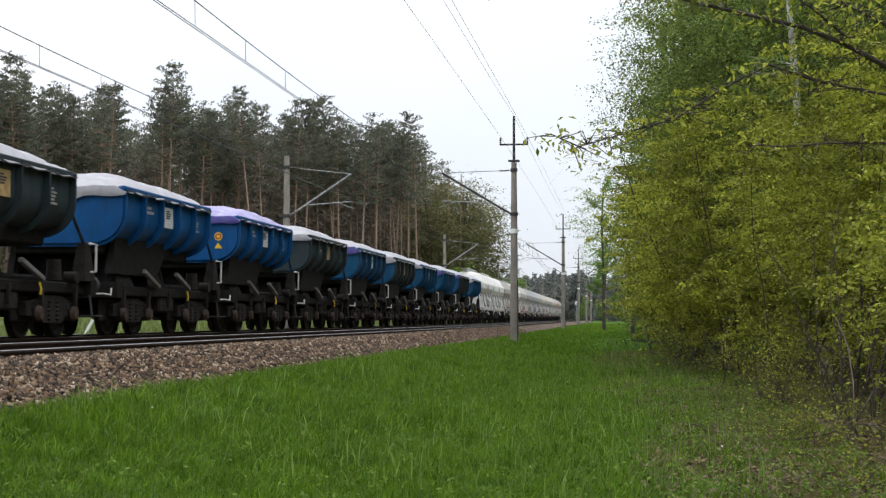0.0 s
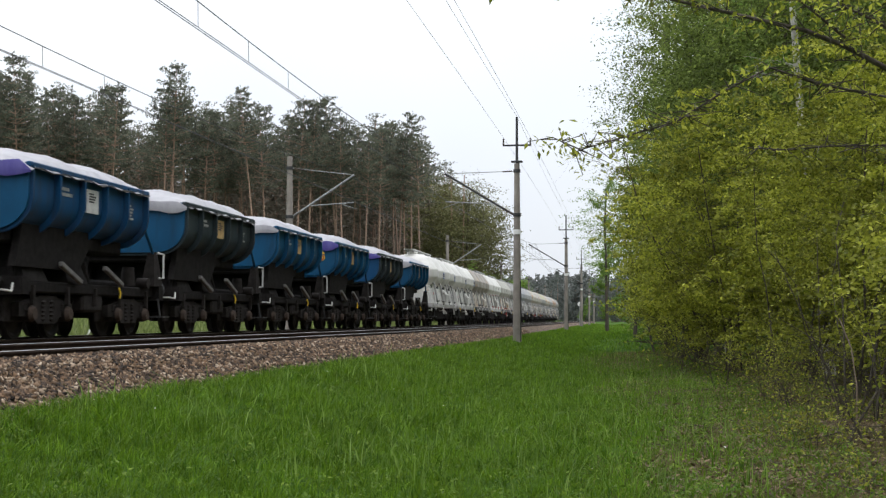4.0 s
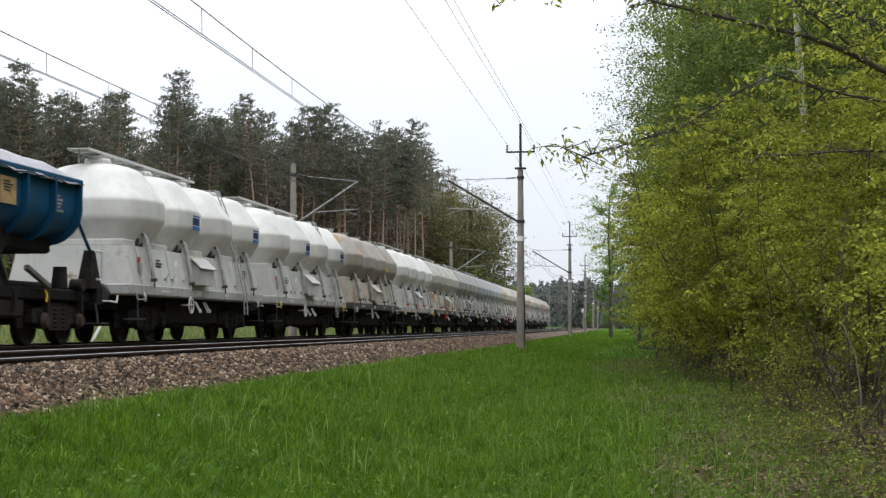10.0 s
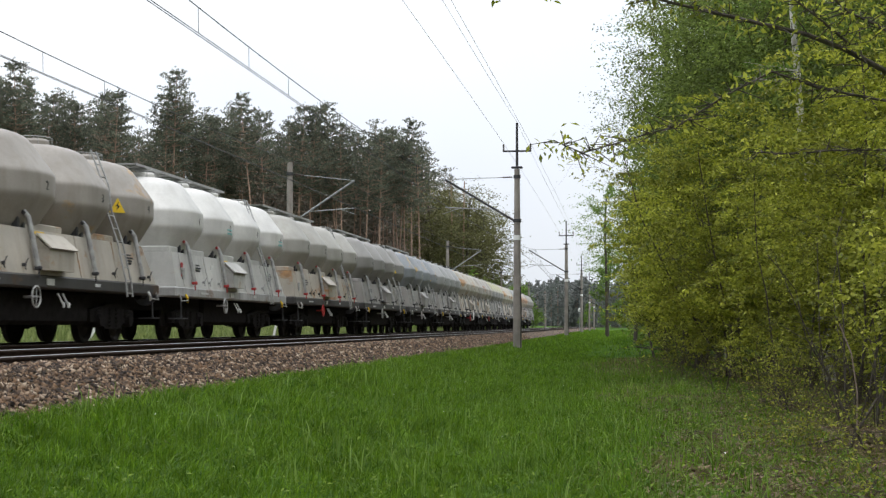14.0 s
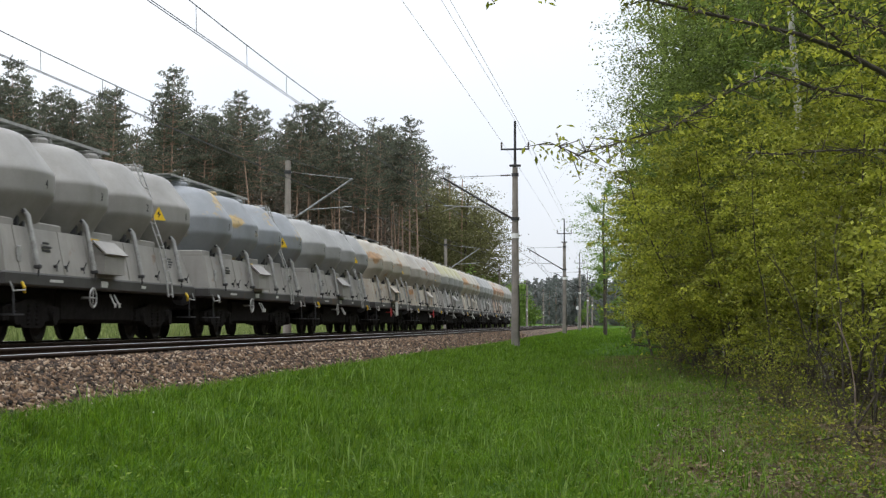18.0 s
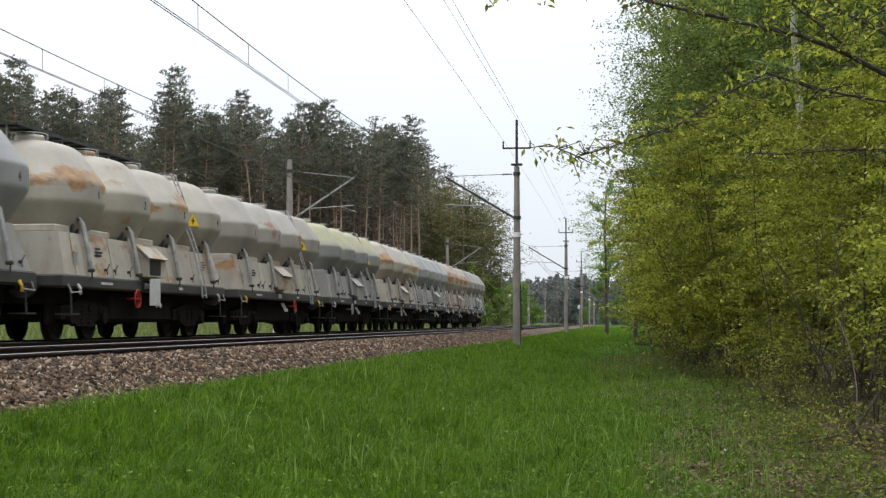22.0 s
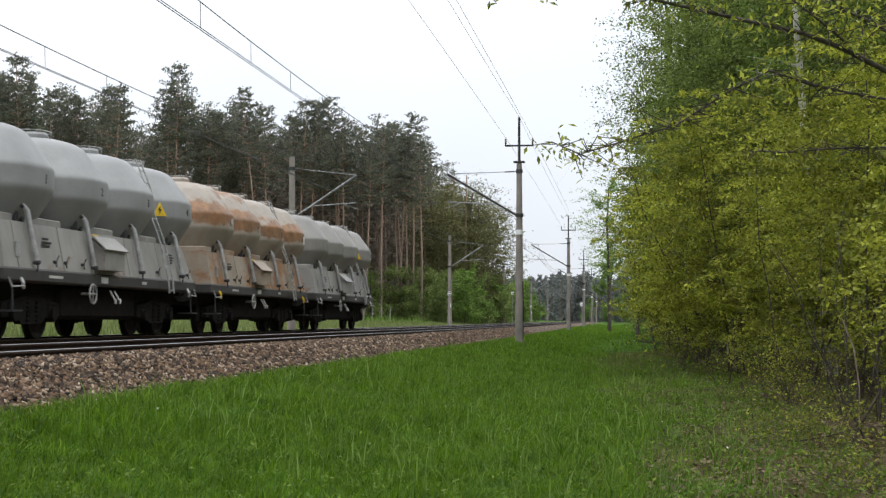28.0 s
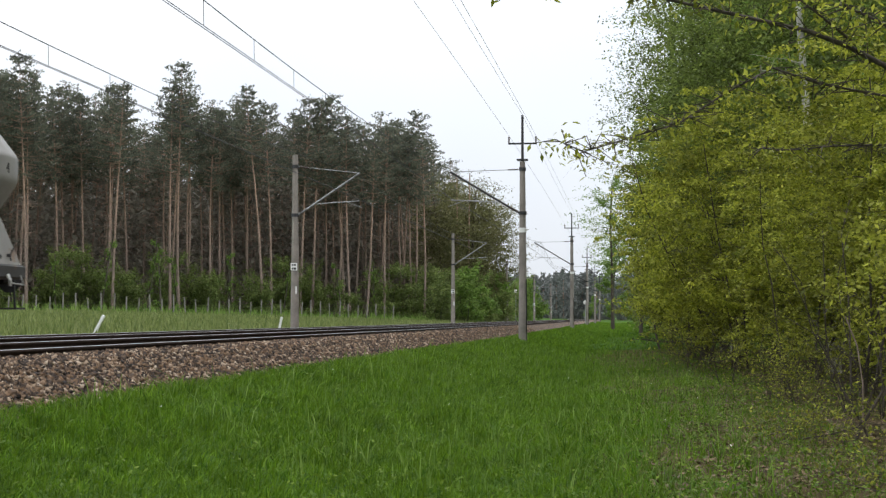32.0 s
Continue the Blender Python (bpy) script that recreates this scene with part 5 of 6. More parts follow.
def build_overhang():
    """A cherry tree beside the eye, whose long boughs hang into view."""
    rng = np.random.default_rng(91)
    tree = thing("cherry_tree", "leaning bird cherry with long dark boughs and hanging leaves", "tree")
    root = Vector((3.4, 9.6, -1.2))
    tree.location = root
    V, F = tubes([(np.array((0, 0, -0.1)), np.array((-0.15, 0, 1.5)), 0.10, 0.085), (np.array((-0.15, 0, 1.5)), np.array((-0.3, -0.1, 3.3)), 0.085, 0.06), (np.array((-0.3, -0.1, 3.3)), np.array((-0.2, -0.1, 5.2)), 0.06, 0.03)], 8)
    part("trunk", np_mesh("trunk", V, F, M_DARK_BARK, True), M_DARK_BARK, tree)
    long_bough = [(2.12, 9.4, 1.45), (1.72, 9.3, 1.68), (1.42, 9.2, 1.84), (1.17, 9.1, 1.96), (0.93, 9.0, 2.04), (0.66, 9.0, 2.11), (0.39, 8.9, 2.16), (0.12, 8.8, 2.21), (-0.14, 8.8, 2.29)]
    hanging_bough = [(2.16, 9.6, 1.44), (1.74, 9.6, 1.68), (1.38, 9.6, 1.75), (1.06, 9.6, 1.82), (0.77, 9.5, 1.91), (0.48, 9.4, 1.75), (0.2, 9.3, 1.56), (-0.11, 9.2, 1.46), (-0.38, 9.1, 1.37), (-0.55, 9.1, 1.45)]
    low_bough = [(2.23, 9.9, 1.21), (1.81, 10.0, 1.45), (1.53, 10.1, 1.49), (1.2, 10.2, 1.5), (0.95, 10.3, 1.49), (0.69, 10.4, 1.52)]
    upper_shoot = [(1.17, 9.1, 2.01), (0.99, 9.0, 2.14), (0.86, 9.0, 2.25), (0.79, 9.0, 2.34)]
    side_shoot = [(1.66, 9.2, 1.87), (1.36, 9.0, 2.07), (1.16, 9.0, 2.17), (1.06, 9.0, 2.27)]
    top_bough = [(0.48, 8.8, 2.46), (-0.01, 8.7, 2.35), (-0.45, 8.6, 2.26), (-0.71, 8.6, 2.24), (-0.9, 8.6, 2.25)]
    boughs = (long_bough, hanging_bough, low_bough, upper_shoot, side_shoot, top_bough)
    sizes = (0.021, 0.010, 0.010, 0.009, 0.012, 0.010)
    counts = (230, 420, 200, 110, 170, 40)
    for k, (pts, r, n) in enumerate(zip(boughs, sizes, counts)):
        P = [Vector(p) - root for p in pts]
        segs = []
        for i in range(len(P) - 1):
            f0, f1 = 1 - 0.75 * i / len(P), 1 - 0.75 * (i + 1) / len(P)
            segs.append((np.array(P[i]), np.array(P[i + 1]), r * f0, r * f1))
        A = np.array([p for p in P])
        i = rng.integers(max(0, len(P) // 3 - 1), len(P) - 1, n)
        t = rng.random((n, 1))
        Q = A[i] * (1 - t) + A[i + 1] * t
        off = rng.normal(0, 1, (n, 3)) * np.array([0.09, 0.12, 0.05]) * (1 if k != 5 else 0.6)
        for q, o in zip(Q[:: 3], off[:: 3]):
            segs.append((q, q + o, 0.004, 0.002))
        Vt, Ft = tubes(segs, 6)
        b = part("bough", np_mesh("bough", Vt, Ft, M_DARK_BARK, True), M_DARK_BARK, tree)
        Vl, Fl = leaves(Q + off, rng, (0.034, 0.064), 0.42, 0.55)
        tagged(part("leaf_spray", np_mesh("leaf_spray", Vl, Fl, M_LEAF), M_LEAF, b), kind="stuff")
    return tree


build_ground()
build_ballast()
near_track = build_track("near_track", X_NEAR, "empty railway track with rusty rails and bright tops", (0.0, 0.02))
far_track = build_track("far_track", X_FAR, "second railway track under the freight train", (0.0, 0.0))
for y_ in STATIONS:
    if y_ > 10:
        mast(1, y_, X_NEAR, True, False)
        mast(-1, y_, X_FAR, False, True)
build_overhead(X_NEAR, 1)
build_overhead(X_FAR, -1)
build_feeders()
build_fence()
build_far_signs()
build_forest()
build_forest_inside()
build_undergrowth()
build_far_wood()
build_right_wood()
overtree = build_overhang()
build_debris()
build_grass()


# ---- rolling stock: x is sideways, y along the track (front at -y), z up from the rail ----
Z_RAIL = 0.004


def wheelset_mesh():
    g = Geo()
    for s in (-1, 1):
        prof = [(0.12, -0.07), (0.2, -0.075), (0.36, -0.05), (0.40, -0.07), (0.49, -0.07), (0.49, -0.04), (0.465, -0.025), (0.46, 0.065), (0.40, 0.068), (0.34, 0.02), (0.18, 0.035), (0.12, 0.07)]
        h = Geo().lathe([(r, s * z) for r, z in prof], 28, "x")
        g.add([(x + s * 0.745, y, z) for x, y, z in h.v], h.f)
    g.rod((-1.02, 0, 0), (1.02, 0, 0), 0.075, n=10)
    return g.mesh("wheelset", M_WHEEL, 35)


WHEELSET = wheelset_mesh()


def bogie(parent, y, base, heavy):
    """A two-axle truck with sprung side frames and turning wheelsets."""
    g = Geo()
    h = base / 2
    for s in (-1, 1):
        x0, x1 = s * 0.93, s * 1.07
        side = [(-h - 0.42, 0.42), (-h - 0.42, 0.66), (-h + 0.25, 0.74), (-0.35, 0.80), (0.35, 0.80), (h - 0.25, 0.74), (h + 0.42, 0.66), (h + 0.42, 0.42), (h - 0.25, 0.40), (0.45, 0.28), (-0.45, 0.28), (-h + 0.25, 0.40)]
        g.loft([[(x0, a, b) for a, b in side], [(x1, a, b) for a, b in side]])
    g.box(-1.0, 1.0, -0.22, 0.22, 0.45, 0.78, cut=0.03)
    grime = M_BOGIE if heavy else M_UNDER
    bo = part("bogie", g, grime, parent, "grimy steel bogie")
    bo.location = (0, y, 0)
    for s in (-1, 1):
        for k in (-0.2, 0.2):
            sp = Geo().lathe([(0.09 if i % 2 else 0.06, 0.32 + i * 0.04) for i in range(11)], 10)
            part("spring", Geo().add([(x + s * 1.03, y + k, z) for x, y, z in sp.v], sp.f), grime, bo)
        for a in (-h, h):
            ab = Geo().rod((s * 0.98, a, 0.46), (s * 1.16, a, 0.46), 0.15, 0.13, 12).box(min(s * 0.98, s * 1.1), max(s * 0.98, s * 1.1), a - 0.19, a + 0.19, 0.5, 0.68, cut=0.03)
            part("axle_box", ab, grime, bo, smooth=35)
            if heavy:
                part("axle_cap", Geo().rod((s * 1.13, a, 0.46), (s * 1.21, a, 0.46), 0.155, 0.11, 12), M_AXLE, bo, smooth=35)
    for s in (-1, 1):
        part("brake_gear", Geo().box(min(s * 0.84, s * 0.91), max(s * 0.84, s * 0.91), -h - 0.7, h + 0.7, 0.31, 0.78, cut=0.02), grime, bo)
    for a in (-h, h):
        w = part("wheelset", WHEELSET, M_WHEEL, bo)
        w.matrix_parent_inverse = Matrix.Translation((0, a, 0.46))
    return bo


def buffers(parent, ends, z=1.03):
    for y in ends:
        s = math.copysign(1, y)
        for x in (-0.88, 0.88):
            p = part("buffer", Geo().rod((x, y - s * 0.55, z), (x, y - s * 0.1, z), 0.10, 0.085, 10), M_UNDER, parent, smooth=35)
            part("buffer_plate", Geo().rod((x, y - s * 0.1, z), (x, y - s * 0.03, z), 0.23, 0.21, 14), M_DARKSTEEL, p, smooth=35)
        part("coupling", Geo().path([(0, y - s * 0.6, 0.98), (0, y - s * 0.3, 0.9), (0, y + s * 0.02, 0.95)], 0.05), M_UNDER, parent)


def plan_radius(a):
    """Reach of a vessel's belt at angle a: round in plan with slightly flattened sides."""
    return 1.42 * (abs(math.cos(a)) ** 2.6 + abs(math.sin(a)) ** 2.6) ** (-1 / 2.6)


def tank_mesh():
    """One powder vessel: flat lid, steep shoulder, short upright belt and a cone below, with tight bends between."""
    prof = [(1.00, 2.04), (1.14, 2.20), (1.325, 2.52), (1.345, 2.555), (1.365, 2.59), (1.39, 2.635), (1.41, 2.68), (1.42, 2.73), (1.42, 2.76), (1.42, 3.03), (1.42, 3.06),
            (1.414, 3.095), (1.396, 3.135), (1.37, 3.17), (1.35, 3.20), (1.33, 3.23), (1.04, 3.645), (1.02, 3.675), (0.985, 3.72), (0.94, 3.765), (0.88, 3.81), (0.80, 3.85), (0.69, 3.885),
            (0.5, 3.93), (0.25, 3.965), (0.03, 3.98)]
    n = 56
    secs = []
    for r, z in prof:
        ring = []
        for k in range(n):
            a = 2 * math.pi * k / n
            q = plan_radius(a) / 1.42
            q = 1 + (q - 1) * min(1.0, r / 1.3)
            ring.append((r * q * math.cos(a), r * q * math.sin(a) * 0.985, z))
        secs.append(ring)
    return Geo().loft(secs)


def belt_patch(g, a0, a1, z0, z1, proud=0.008):
    """A thin patch bent round the vessel's belt, between two angles in degrees from the side's middle."""
    secs = []
    for a in np.linspace(radians(a0), radians(a1), 7):
        r = plan_radius(a) + proud
        c, s_ = math.cos(a), math.sin(a) * 0.985
        secs.append([(c * (r - 0.012), s_ * (r - 0.012), z0), (c * r, s_ * r, z0), (c * r, s_ * r, z1), (c * (r - 0.012), s_ * (r - 0.012), z1)])
    return g.loft(secs)


TANK_G = tank_mesh()
TANK_Y = (-3.9, -1.02, 1.86, 4.74)
PIPE_Y = (-4.25, -1.37, 1.51, 4.39)
TANK_MESHES = {}


def bars(parent, place, rows, w, h, mat, x=None):
    """Unreadable small writing as plain bars on a side that faces +x."""
    g = Geo()
    px, py, pz = place
    for k in range(rows):
        wid = w * (0.6 + 0.4 * ((k * 37) % 10) / 10)
        g.box(px, px + 0.006, py, py + wid, pz - k * h * 1.7, pz - k * h * 1.7 + h)
    return part("lettering", g, mat, parent)


DIGITS = {}


def digit_mesh(ch):
    """A thin raised figure in the built-in font."""
    if ch not in DIGITS:
        cu = bpy.data.curves.new("digit", "FONT")
        cu.body, cu.size, cu.extrude = ch, 0.24, 0.004
        ob = bpy.data.objects.new("digit_maker", cu)
        me = bpy.data.meshes.new_from_object(ob)
        me.materials.clear()
        me.materials.append(M_BLACK)
        bpy.data.objects.remove(ob)
        DIGITS[ch] = me
    return DIGITS[ch]


def cement_wagon(idx, tank_mat, wall_mat, frame_mat, label, logo=False, open_flap=False, plates=()):
    w = thing("cement_wagon", label, "freight wagon", "powder wagons of the train")
    part("chassis_frame", Geo().box(-1.40, 1.40, -5.62, 5.66, 1.02, 1.26, cut=0.03), frame_mat, w)
    part("underframe", Geo().box(-1.05, 1.05, -2.2, 2.2, 0.36, 1.03, cut=0.08).box(-0.95, 0.95, -5.3, 5.3, 0.72, 1.03), M_UNDER, w)
    for y in (-2.9, 2.75):
        part("brake_cylinder", Geo().rod((0.55, y - 0.2, 0.8), (0.55, y + 0.45, 0.8), 0.16, n=12), M_UNDER, w)
    # lower casing that carries the vessels
    bot = [(-1.37, -5.5), (1.37, -5.5), (1.37, 5.5), (-1.37, 5.5)]
    top = [(-1.20, -5.4), (1.20, -5.4), (1.20, 5.0), (-1.20, 5.0)]
    wall = part("side_casing", Geo().loft([[(x, y, 1.262) for x, y in bot], [(x, y, 2.08) for x, y in top]]), wall_mat, w)
    part("saddle_plate", Geo().box(-1.10, 1.10, -5.3, -4.55, 2.08, 2.22, cut=0.02), wall_mat, w)
    for y in PIPE_Y:
        for dy in (-0.2, 0.06):
            part("saddle_foot", Geo().box(1.0, 1.12, y + dy, y + dy + 0.1, 2.08, 2.3, cut=0.01), M_DARKSTEEL, w)
    for y in TANK_Y:
        part("saddle_plate", Geo().box(-1.10, 1.10, y - 0.2, y + 1.6 if y < 4 else y + 0.15, 2.08, 2.22, cut=0.02), wall_mat, w)
    for y in (-4.9, -2.8, 0.9, 3.0):
        xs = 1.37 - 0.17 * 0.5
        part("seam", Geo().loft([[(xs + 0.09, y, 1.27), (xs + 0.1, y, 1.27), (xs + 0.1, y + 0.03, 1.27), (xs + 0.09, y + 0.03, 1.27)],
                                 [(1.205, y, 2.07), (1.215, y, 2.07), (1.215, y + 0.03, 2.07), (1.205, y + 0.03, 2.07)]]), wall_mat, wall)
    if tank_mat.name not in TANK_MESHES:
        TANK_MESHES[tank_mat.name] = TANK_G.mesh("tank", tank_mat, 60)
    for i, y in enumerate(TANK_Y):
        t = part("tank", TANK_MESHES[tank_mat.name], tank_mat, w)
        t.location = (0, y, 0)
        part("hatch", Geo().lathe([(0.30, 3.95), (0.30, 4.03), (0.26, 4.08), (0.1, 4.10)], 14), tank_mat, t, smooth=35)
        hoop = [(0.34 * math.cos(a), 0.44 * math.sin(a), 4.10) for a in np.linspace(0, 2 * math.pi, 17)]
        hp = Geo().path(hoop, 0.010, 5)
        for a in (0.6, 2.2, 3.8, 5.4):
            hp.rod((0.34 * math.cos(a), 0.44 * math.sin(a), 3.90), (0.34 * math.cos(a), 0.44 * math.sin(a), 4.10), 0.010, n=5)
        part("hatch_rail", hp, M_PIPE, t)
        dg = None if logo else part("digit", digit_mesh(str(4 - i if idx == 5 else i + 1)), M_BLACK, t)
        if dg:
            dg.matrix_basis = pose(1.421, 0.0, 2.80, 90, 0, 90)
        for s in (1, -1):
            pipe_y = PIPE_Y[i] - 1.12
            pipe = [(s * 1.02, pipe_y + 1.02, 2.36), (s * 1.20, pipe_y + 1.03, 2.37), (s * 1.27, pipe_y + 1.04, 2.28), (s * 1.37, pipe_y + 1.08, 1.75), (s * 1.43, pipe_y + 1.12, 1.40)]
            pp = part("discharge_pipe", Geo().path(pipe, 0.05, 10), M_PIPE, w, "grey discharge pipe", smooth=40)
            part("pipe_foot", Geo().rod((s * 1.16, pipe_y + 1.03, 2.36), (s * 1.20, pipe_y + 1.03, 2.40), 0.085, n=8).box(min(s * 1.37, s * 1.5), max(s * 1.37, s * 1.5), pipe_y + 1.07, pipe_y + 1.17, 1.33, 1.41, cut=0.02).rod((s * 1.45, pipe_y + 1.12, 1.2), (s * 1.45, pipe_y + 1.12, 1.36), 0.018, n=6), M_RED if idx in (3, 4) else M_DARKSTEEL, pp)
    if idx in (0, 1, 3, 4, 5, 6, 8):
        wide = 0.14
        wk = Geo().box(-0.30, wide, -5.0, 3.0, 4.19, 4.205)
        for x in (-0.32, wide):
            wk.box(x, x + 0.025, -4.9, 3.0, 4.165, 4.225)
        for y in np.arange(-4.7, 3.0, 0.72):
            wk.box(-0.3, wide, y, y + 0.03, 4.15, 4.19)
        part("walkway", wk, M_HANDLE if idx < 2 else M_PIPE if idx < 8 else M_DARKSTEEL, w, "roof walkway of grey grating")
        for y in TANK_Y[:3]:
            part("walkway_stay", Geo().rod((-0.1, y - 0.9, 3.9), (-0.1, y - 0.9, 4.19), 0.02).rod((0.15, y + 0.5, 3.9), (0.15, y + 0.5, 4.19), 0.02), M_PIPE, w)
    # ladder leaning into the gap between the two rear vessels
    lad = Geo()
    rail = [(1.53, 0.66 if idx < 2 else 0.95), (1.50, 1.25), (1.30, 2.1), (1.06, 2.75), (0.98, 3.3), (0.70, 4.0)]
    for y in (3.14, 3.46):
        lad.path([(x, y, z) for x, z in rail], 0.022, 6)
    for z in np.arange(1.02, 3.95, 0.27):
        x = float(np.interp(z, [q[1] for q in rail], [q[0] for q in rail]))
        lad.rod((x, 3.14, z), (x, 3.46, z), 0.016, n=5)
    part("ladder", lad, M_PIPE, w)
    # control box with a sloping lid on the casing
    bx = Geo().loft([[(1.30, 0.35, 1.34), (1.56, 0.35, 1.34), (1.56, 1.55, 1.34), (1.30, 1.55, 1.34)], [(1.25, 0.35, 1.72), (1.56, 0.35, 1.72), (1.56, 1.55, 1.72), (1.25, 1.55, 1.72)],
                     [(1.20, 0.30, 1.98), (1.27, 0.30, 1.98), (1.27, 1.59, 1.98), (1.20, 1.59, 1.98)]])
    cb = part("control_box", bx, wall_mat, w)
    cb.location.y = -1.5
    part("lid", Geo().loft([[(1.30, 0.30, 2.0), (1.32, 0.30, 2.015), (1.62, 0.28, 1.74), (1.60, 0.28, 1.72)], [(1.30, 1.59, 2.0), (1.32, 1.59, 2.015), (1.62, 1.61, 1.74), (1.60, 1.61, 1.72)]]), wall_mat, cb)
    if open_flap:
        part("open_door", Geo().box(1.57, 1.60, 0.42, 1.1, 0.72, 1.3, cut=0.01), M_HANDLE, cb, "white door hanging open")
        # thin black plate painted as the shade inside the open box
        part("dark_inside", Geo().box(1.561, 1.568, 0.45, 1.2, 1.38, 1.7), M_BLACK, cb)
    for y in (-3.25, -2.75, -1.85, 2.75, 5.0):
        v = Geo().box(1.33, 1.41, y - 0.025, y + 0.025, 1.38, 1.44, cut=0.01).rod((1.40, y, 1.43), (1.43, y + 0.04, 1.53), 0.011, n=6).rod((1.39, y, 1.40), (1.41, y, 1.32), 0.013, n=6)
        part("valve", v, M_PIPE if idx in (0, 1, 3) else M_DARKSTEEL, w)
    for y in (-4.95,):
        part("gauge_window", Geo().box(1.32, 1.352, y, y + 0.17, 1.44, 1.72, cut=0.02), M_PIPE, w)
    bars(w, (1.292, -3.7, 1.8), 3, 0.5, 0.04, M_DARKSTEEL)
    bars(w, (1.292, 3.75, 1.82), 4, 0.45, 0.035, M_DARKSTEEL)
    bars(w, (1.262, -1.15, 1.995), 2, 0.75, 0.05, M_YELLOW)
    bars(w, (1.402, -3.6, 1.11), 1, 1.1, 0.05, M_HANDLE)
    bars(w, (1.402, 1.6, 1.11), 1, 0.5, 0.06, M_HANDLE)
    part("card_holder", Geo().box(1.39, 1.42, -0.9, -0.55, 1.08, 1.2), M_HANDLE, w)
    for vessel, a, z, da, dz in plates:
        pb = part("name_board", belt_patch(Geo(), a, a + da, z, z + dz, 0.014), M_HANDLE, w, "small white board")
        pb.location.y = TANK_Y[vessel]
    if idx not in (0, 1, 3, 4, 13):
        tri = [(0.0, -0.18, -0.15), (0.0, 0.18, -0.15), (0.0, 0.0, 0.16)]
        ws = part("warning_sign", Geo().add(tri + [(0.012, y, z) for _, y, z in tri], [(0, 1, 2), (5, 4, 3), (0, 3, 4, 1), (1, 4, 5, 2), (2, 5, 3, 0)]), M_YELLOW, w, "yellow triangular high-voltage warning sign")
        ws.matrix_basis = pose(0, TANK_Y[3], 0, 0, 0, -44) @ pose(1.54, 0, 2.88)
        part("symbol", Geo().add([(0.015, 0.02, 0.09), (0.015, -0.05, -0.02), (0.015, 0.0, -0.02), (0.015, -0.03, -0.12), (0.015, 0.06, 0.0), (0.015, 0.01, 0.0)], [(0, 1, 2, 5), (2, 3, 4, 5)]), M_BLACK, ws)
    if logo:
        for i in (1, 3):
            lb = part("logo", belt_patch(belt_patch(Geo(), -11, 11, 2.66, 2.74), -11, 11, 2.97, 3.0), M_BLUEMARK, w, "blue lettering bars")
            lg = Geo()
            for k in range(4):
                belt_patch(lg, -11 + 5.6 * k, -6.5 + 5.6 * k, 2.77, 2.94)
            ln = part("logo", lg, M_NAVY, w, "dark blue lettering bars")
            lb.location.y = ln.location.y = TANK_Y[i]
    if idx == 3:
        for i in (1, 3):
            lt = part("logo", belt_patch(belt_patch(Geo(), -9, 9, 2.72, 2.77), -9, 7, 2.82, 2.86), M_TEAL, w, "faded teal lettering bars")
            lt.location.y = TANK_Y[i]
    if idx in (0, 1, 3):
        part("red_mark", Geo().box(1.30, 1.31, -4.98, -4.82, 1.72, 1.84).box(1.325, 1.332, -4.98, -4.8, 1.5, 1.58), M_RED, w, "small red marks")
        part("white_label", Geo().box(1.265, 1.272, -2.3, -2.05, 1.72, 1.88), M_WHITE, w)
    # hand brake wheel, hooks, steps, hoses
    hw = Geo()
    by = 1.2 if idx == 9 else -1.45
    ring = [(1.44, by + 0.19 * math.cos(a), 0.86 + 0.19 * math.sin(a)) for a in np.linspace(0, 2 * math.pi, 15)]
    hw.path(ring, 0.018, 6).rod((1.44, by - 0.19, 0.86), (1.44, by + 0.19, 0.86), 0.014).rod((1.44, by, 0.67), (1.44, by, 1.05), 0.014).rod((1.2, by, 0.86), (1.46, by, 0.86), 0.025)
    part("brake_wheel", hw, M_HANDLE if idx < 2 else M_RED if idx in (4, 8, 9) else M_PIPE, w)
    for y in (-0.1, 0.15) if idx > 1 else (-0.7, -0.62, 0.0, 0.2):
        part("release_handle", Geo().rod((1.3, y, 0.95), (1.42, y, 0.72), 0.02, n=6).box(1.40, 1.44, y - 0.03, y + 0.03, 0.68, 0.78, cut=0.01), M_HANDLE, w)
    for y, s in ((-5.2, -1), (5.2, 1)):
        part("end_step", Geo().path([(1.38, y, 1.02), (1.40, y, 0.52)], 0.022).box(1.15, 1.5, y - 0.2, y + 0.2, 0.5, 0.53), M_DARKSTEEL, w)
        part("grab_handle", Geo().path([(1.41, y - s * 0.3, 1.1), (1.47, y - s * 0.3, 0.94), (1.47, y + s * 0.2, 0.92), (1.41, y + s * 0.2, 1.08)], 0.017), M_PIPE, w)
    for y in (-4.9, 4.85):
        part("tow_hook", Geo().path([(1.41, y, 1.08), (1.46, y, 1.0), (1.44, y + 0.06, 0.9)], 0.03), M_YELLOW if idx % 2 else M_HANDLE, w)
    for y in (-3.57, 3.57):
        bogie(w, y, 1.8, False)
    buffers(w, (-6.26, 6.26))
    return w


def tub_section(y, grow_=0.0, z_top=3.10):
    pts = [(1.42 + grow_, z_top), (1.42 + grow_, 2.56)]
    for a in np.linspace(0.1, 1.45, 7):
        pts.append((0.82 + (0.60 + grow_) * math.cos(a), 2.54 - (0.55 + grow_) * math.sin(a)))
    pts.append((0.4, 1.98 - grow_))
    return [(x, y, z) for x, z in pts] + [(-x, y, z) for x, z in reversed(pts)]


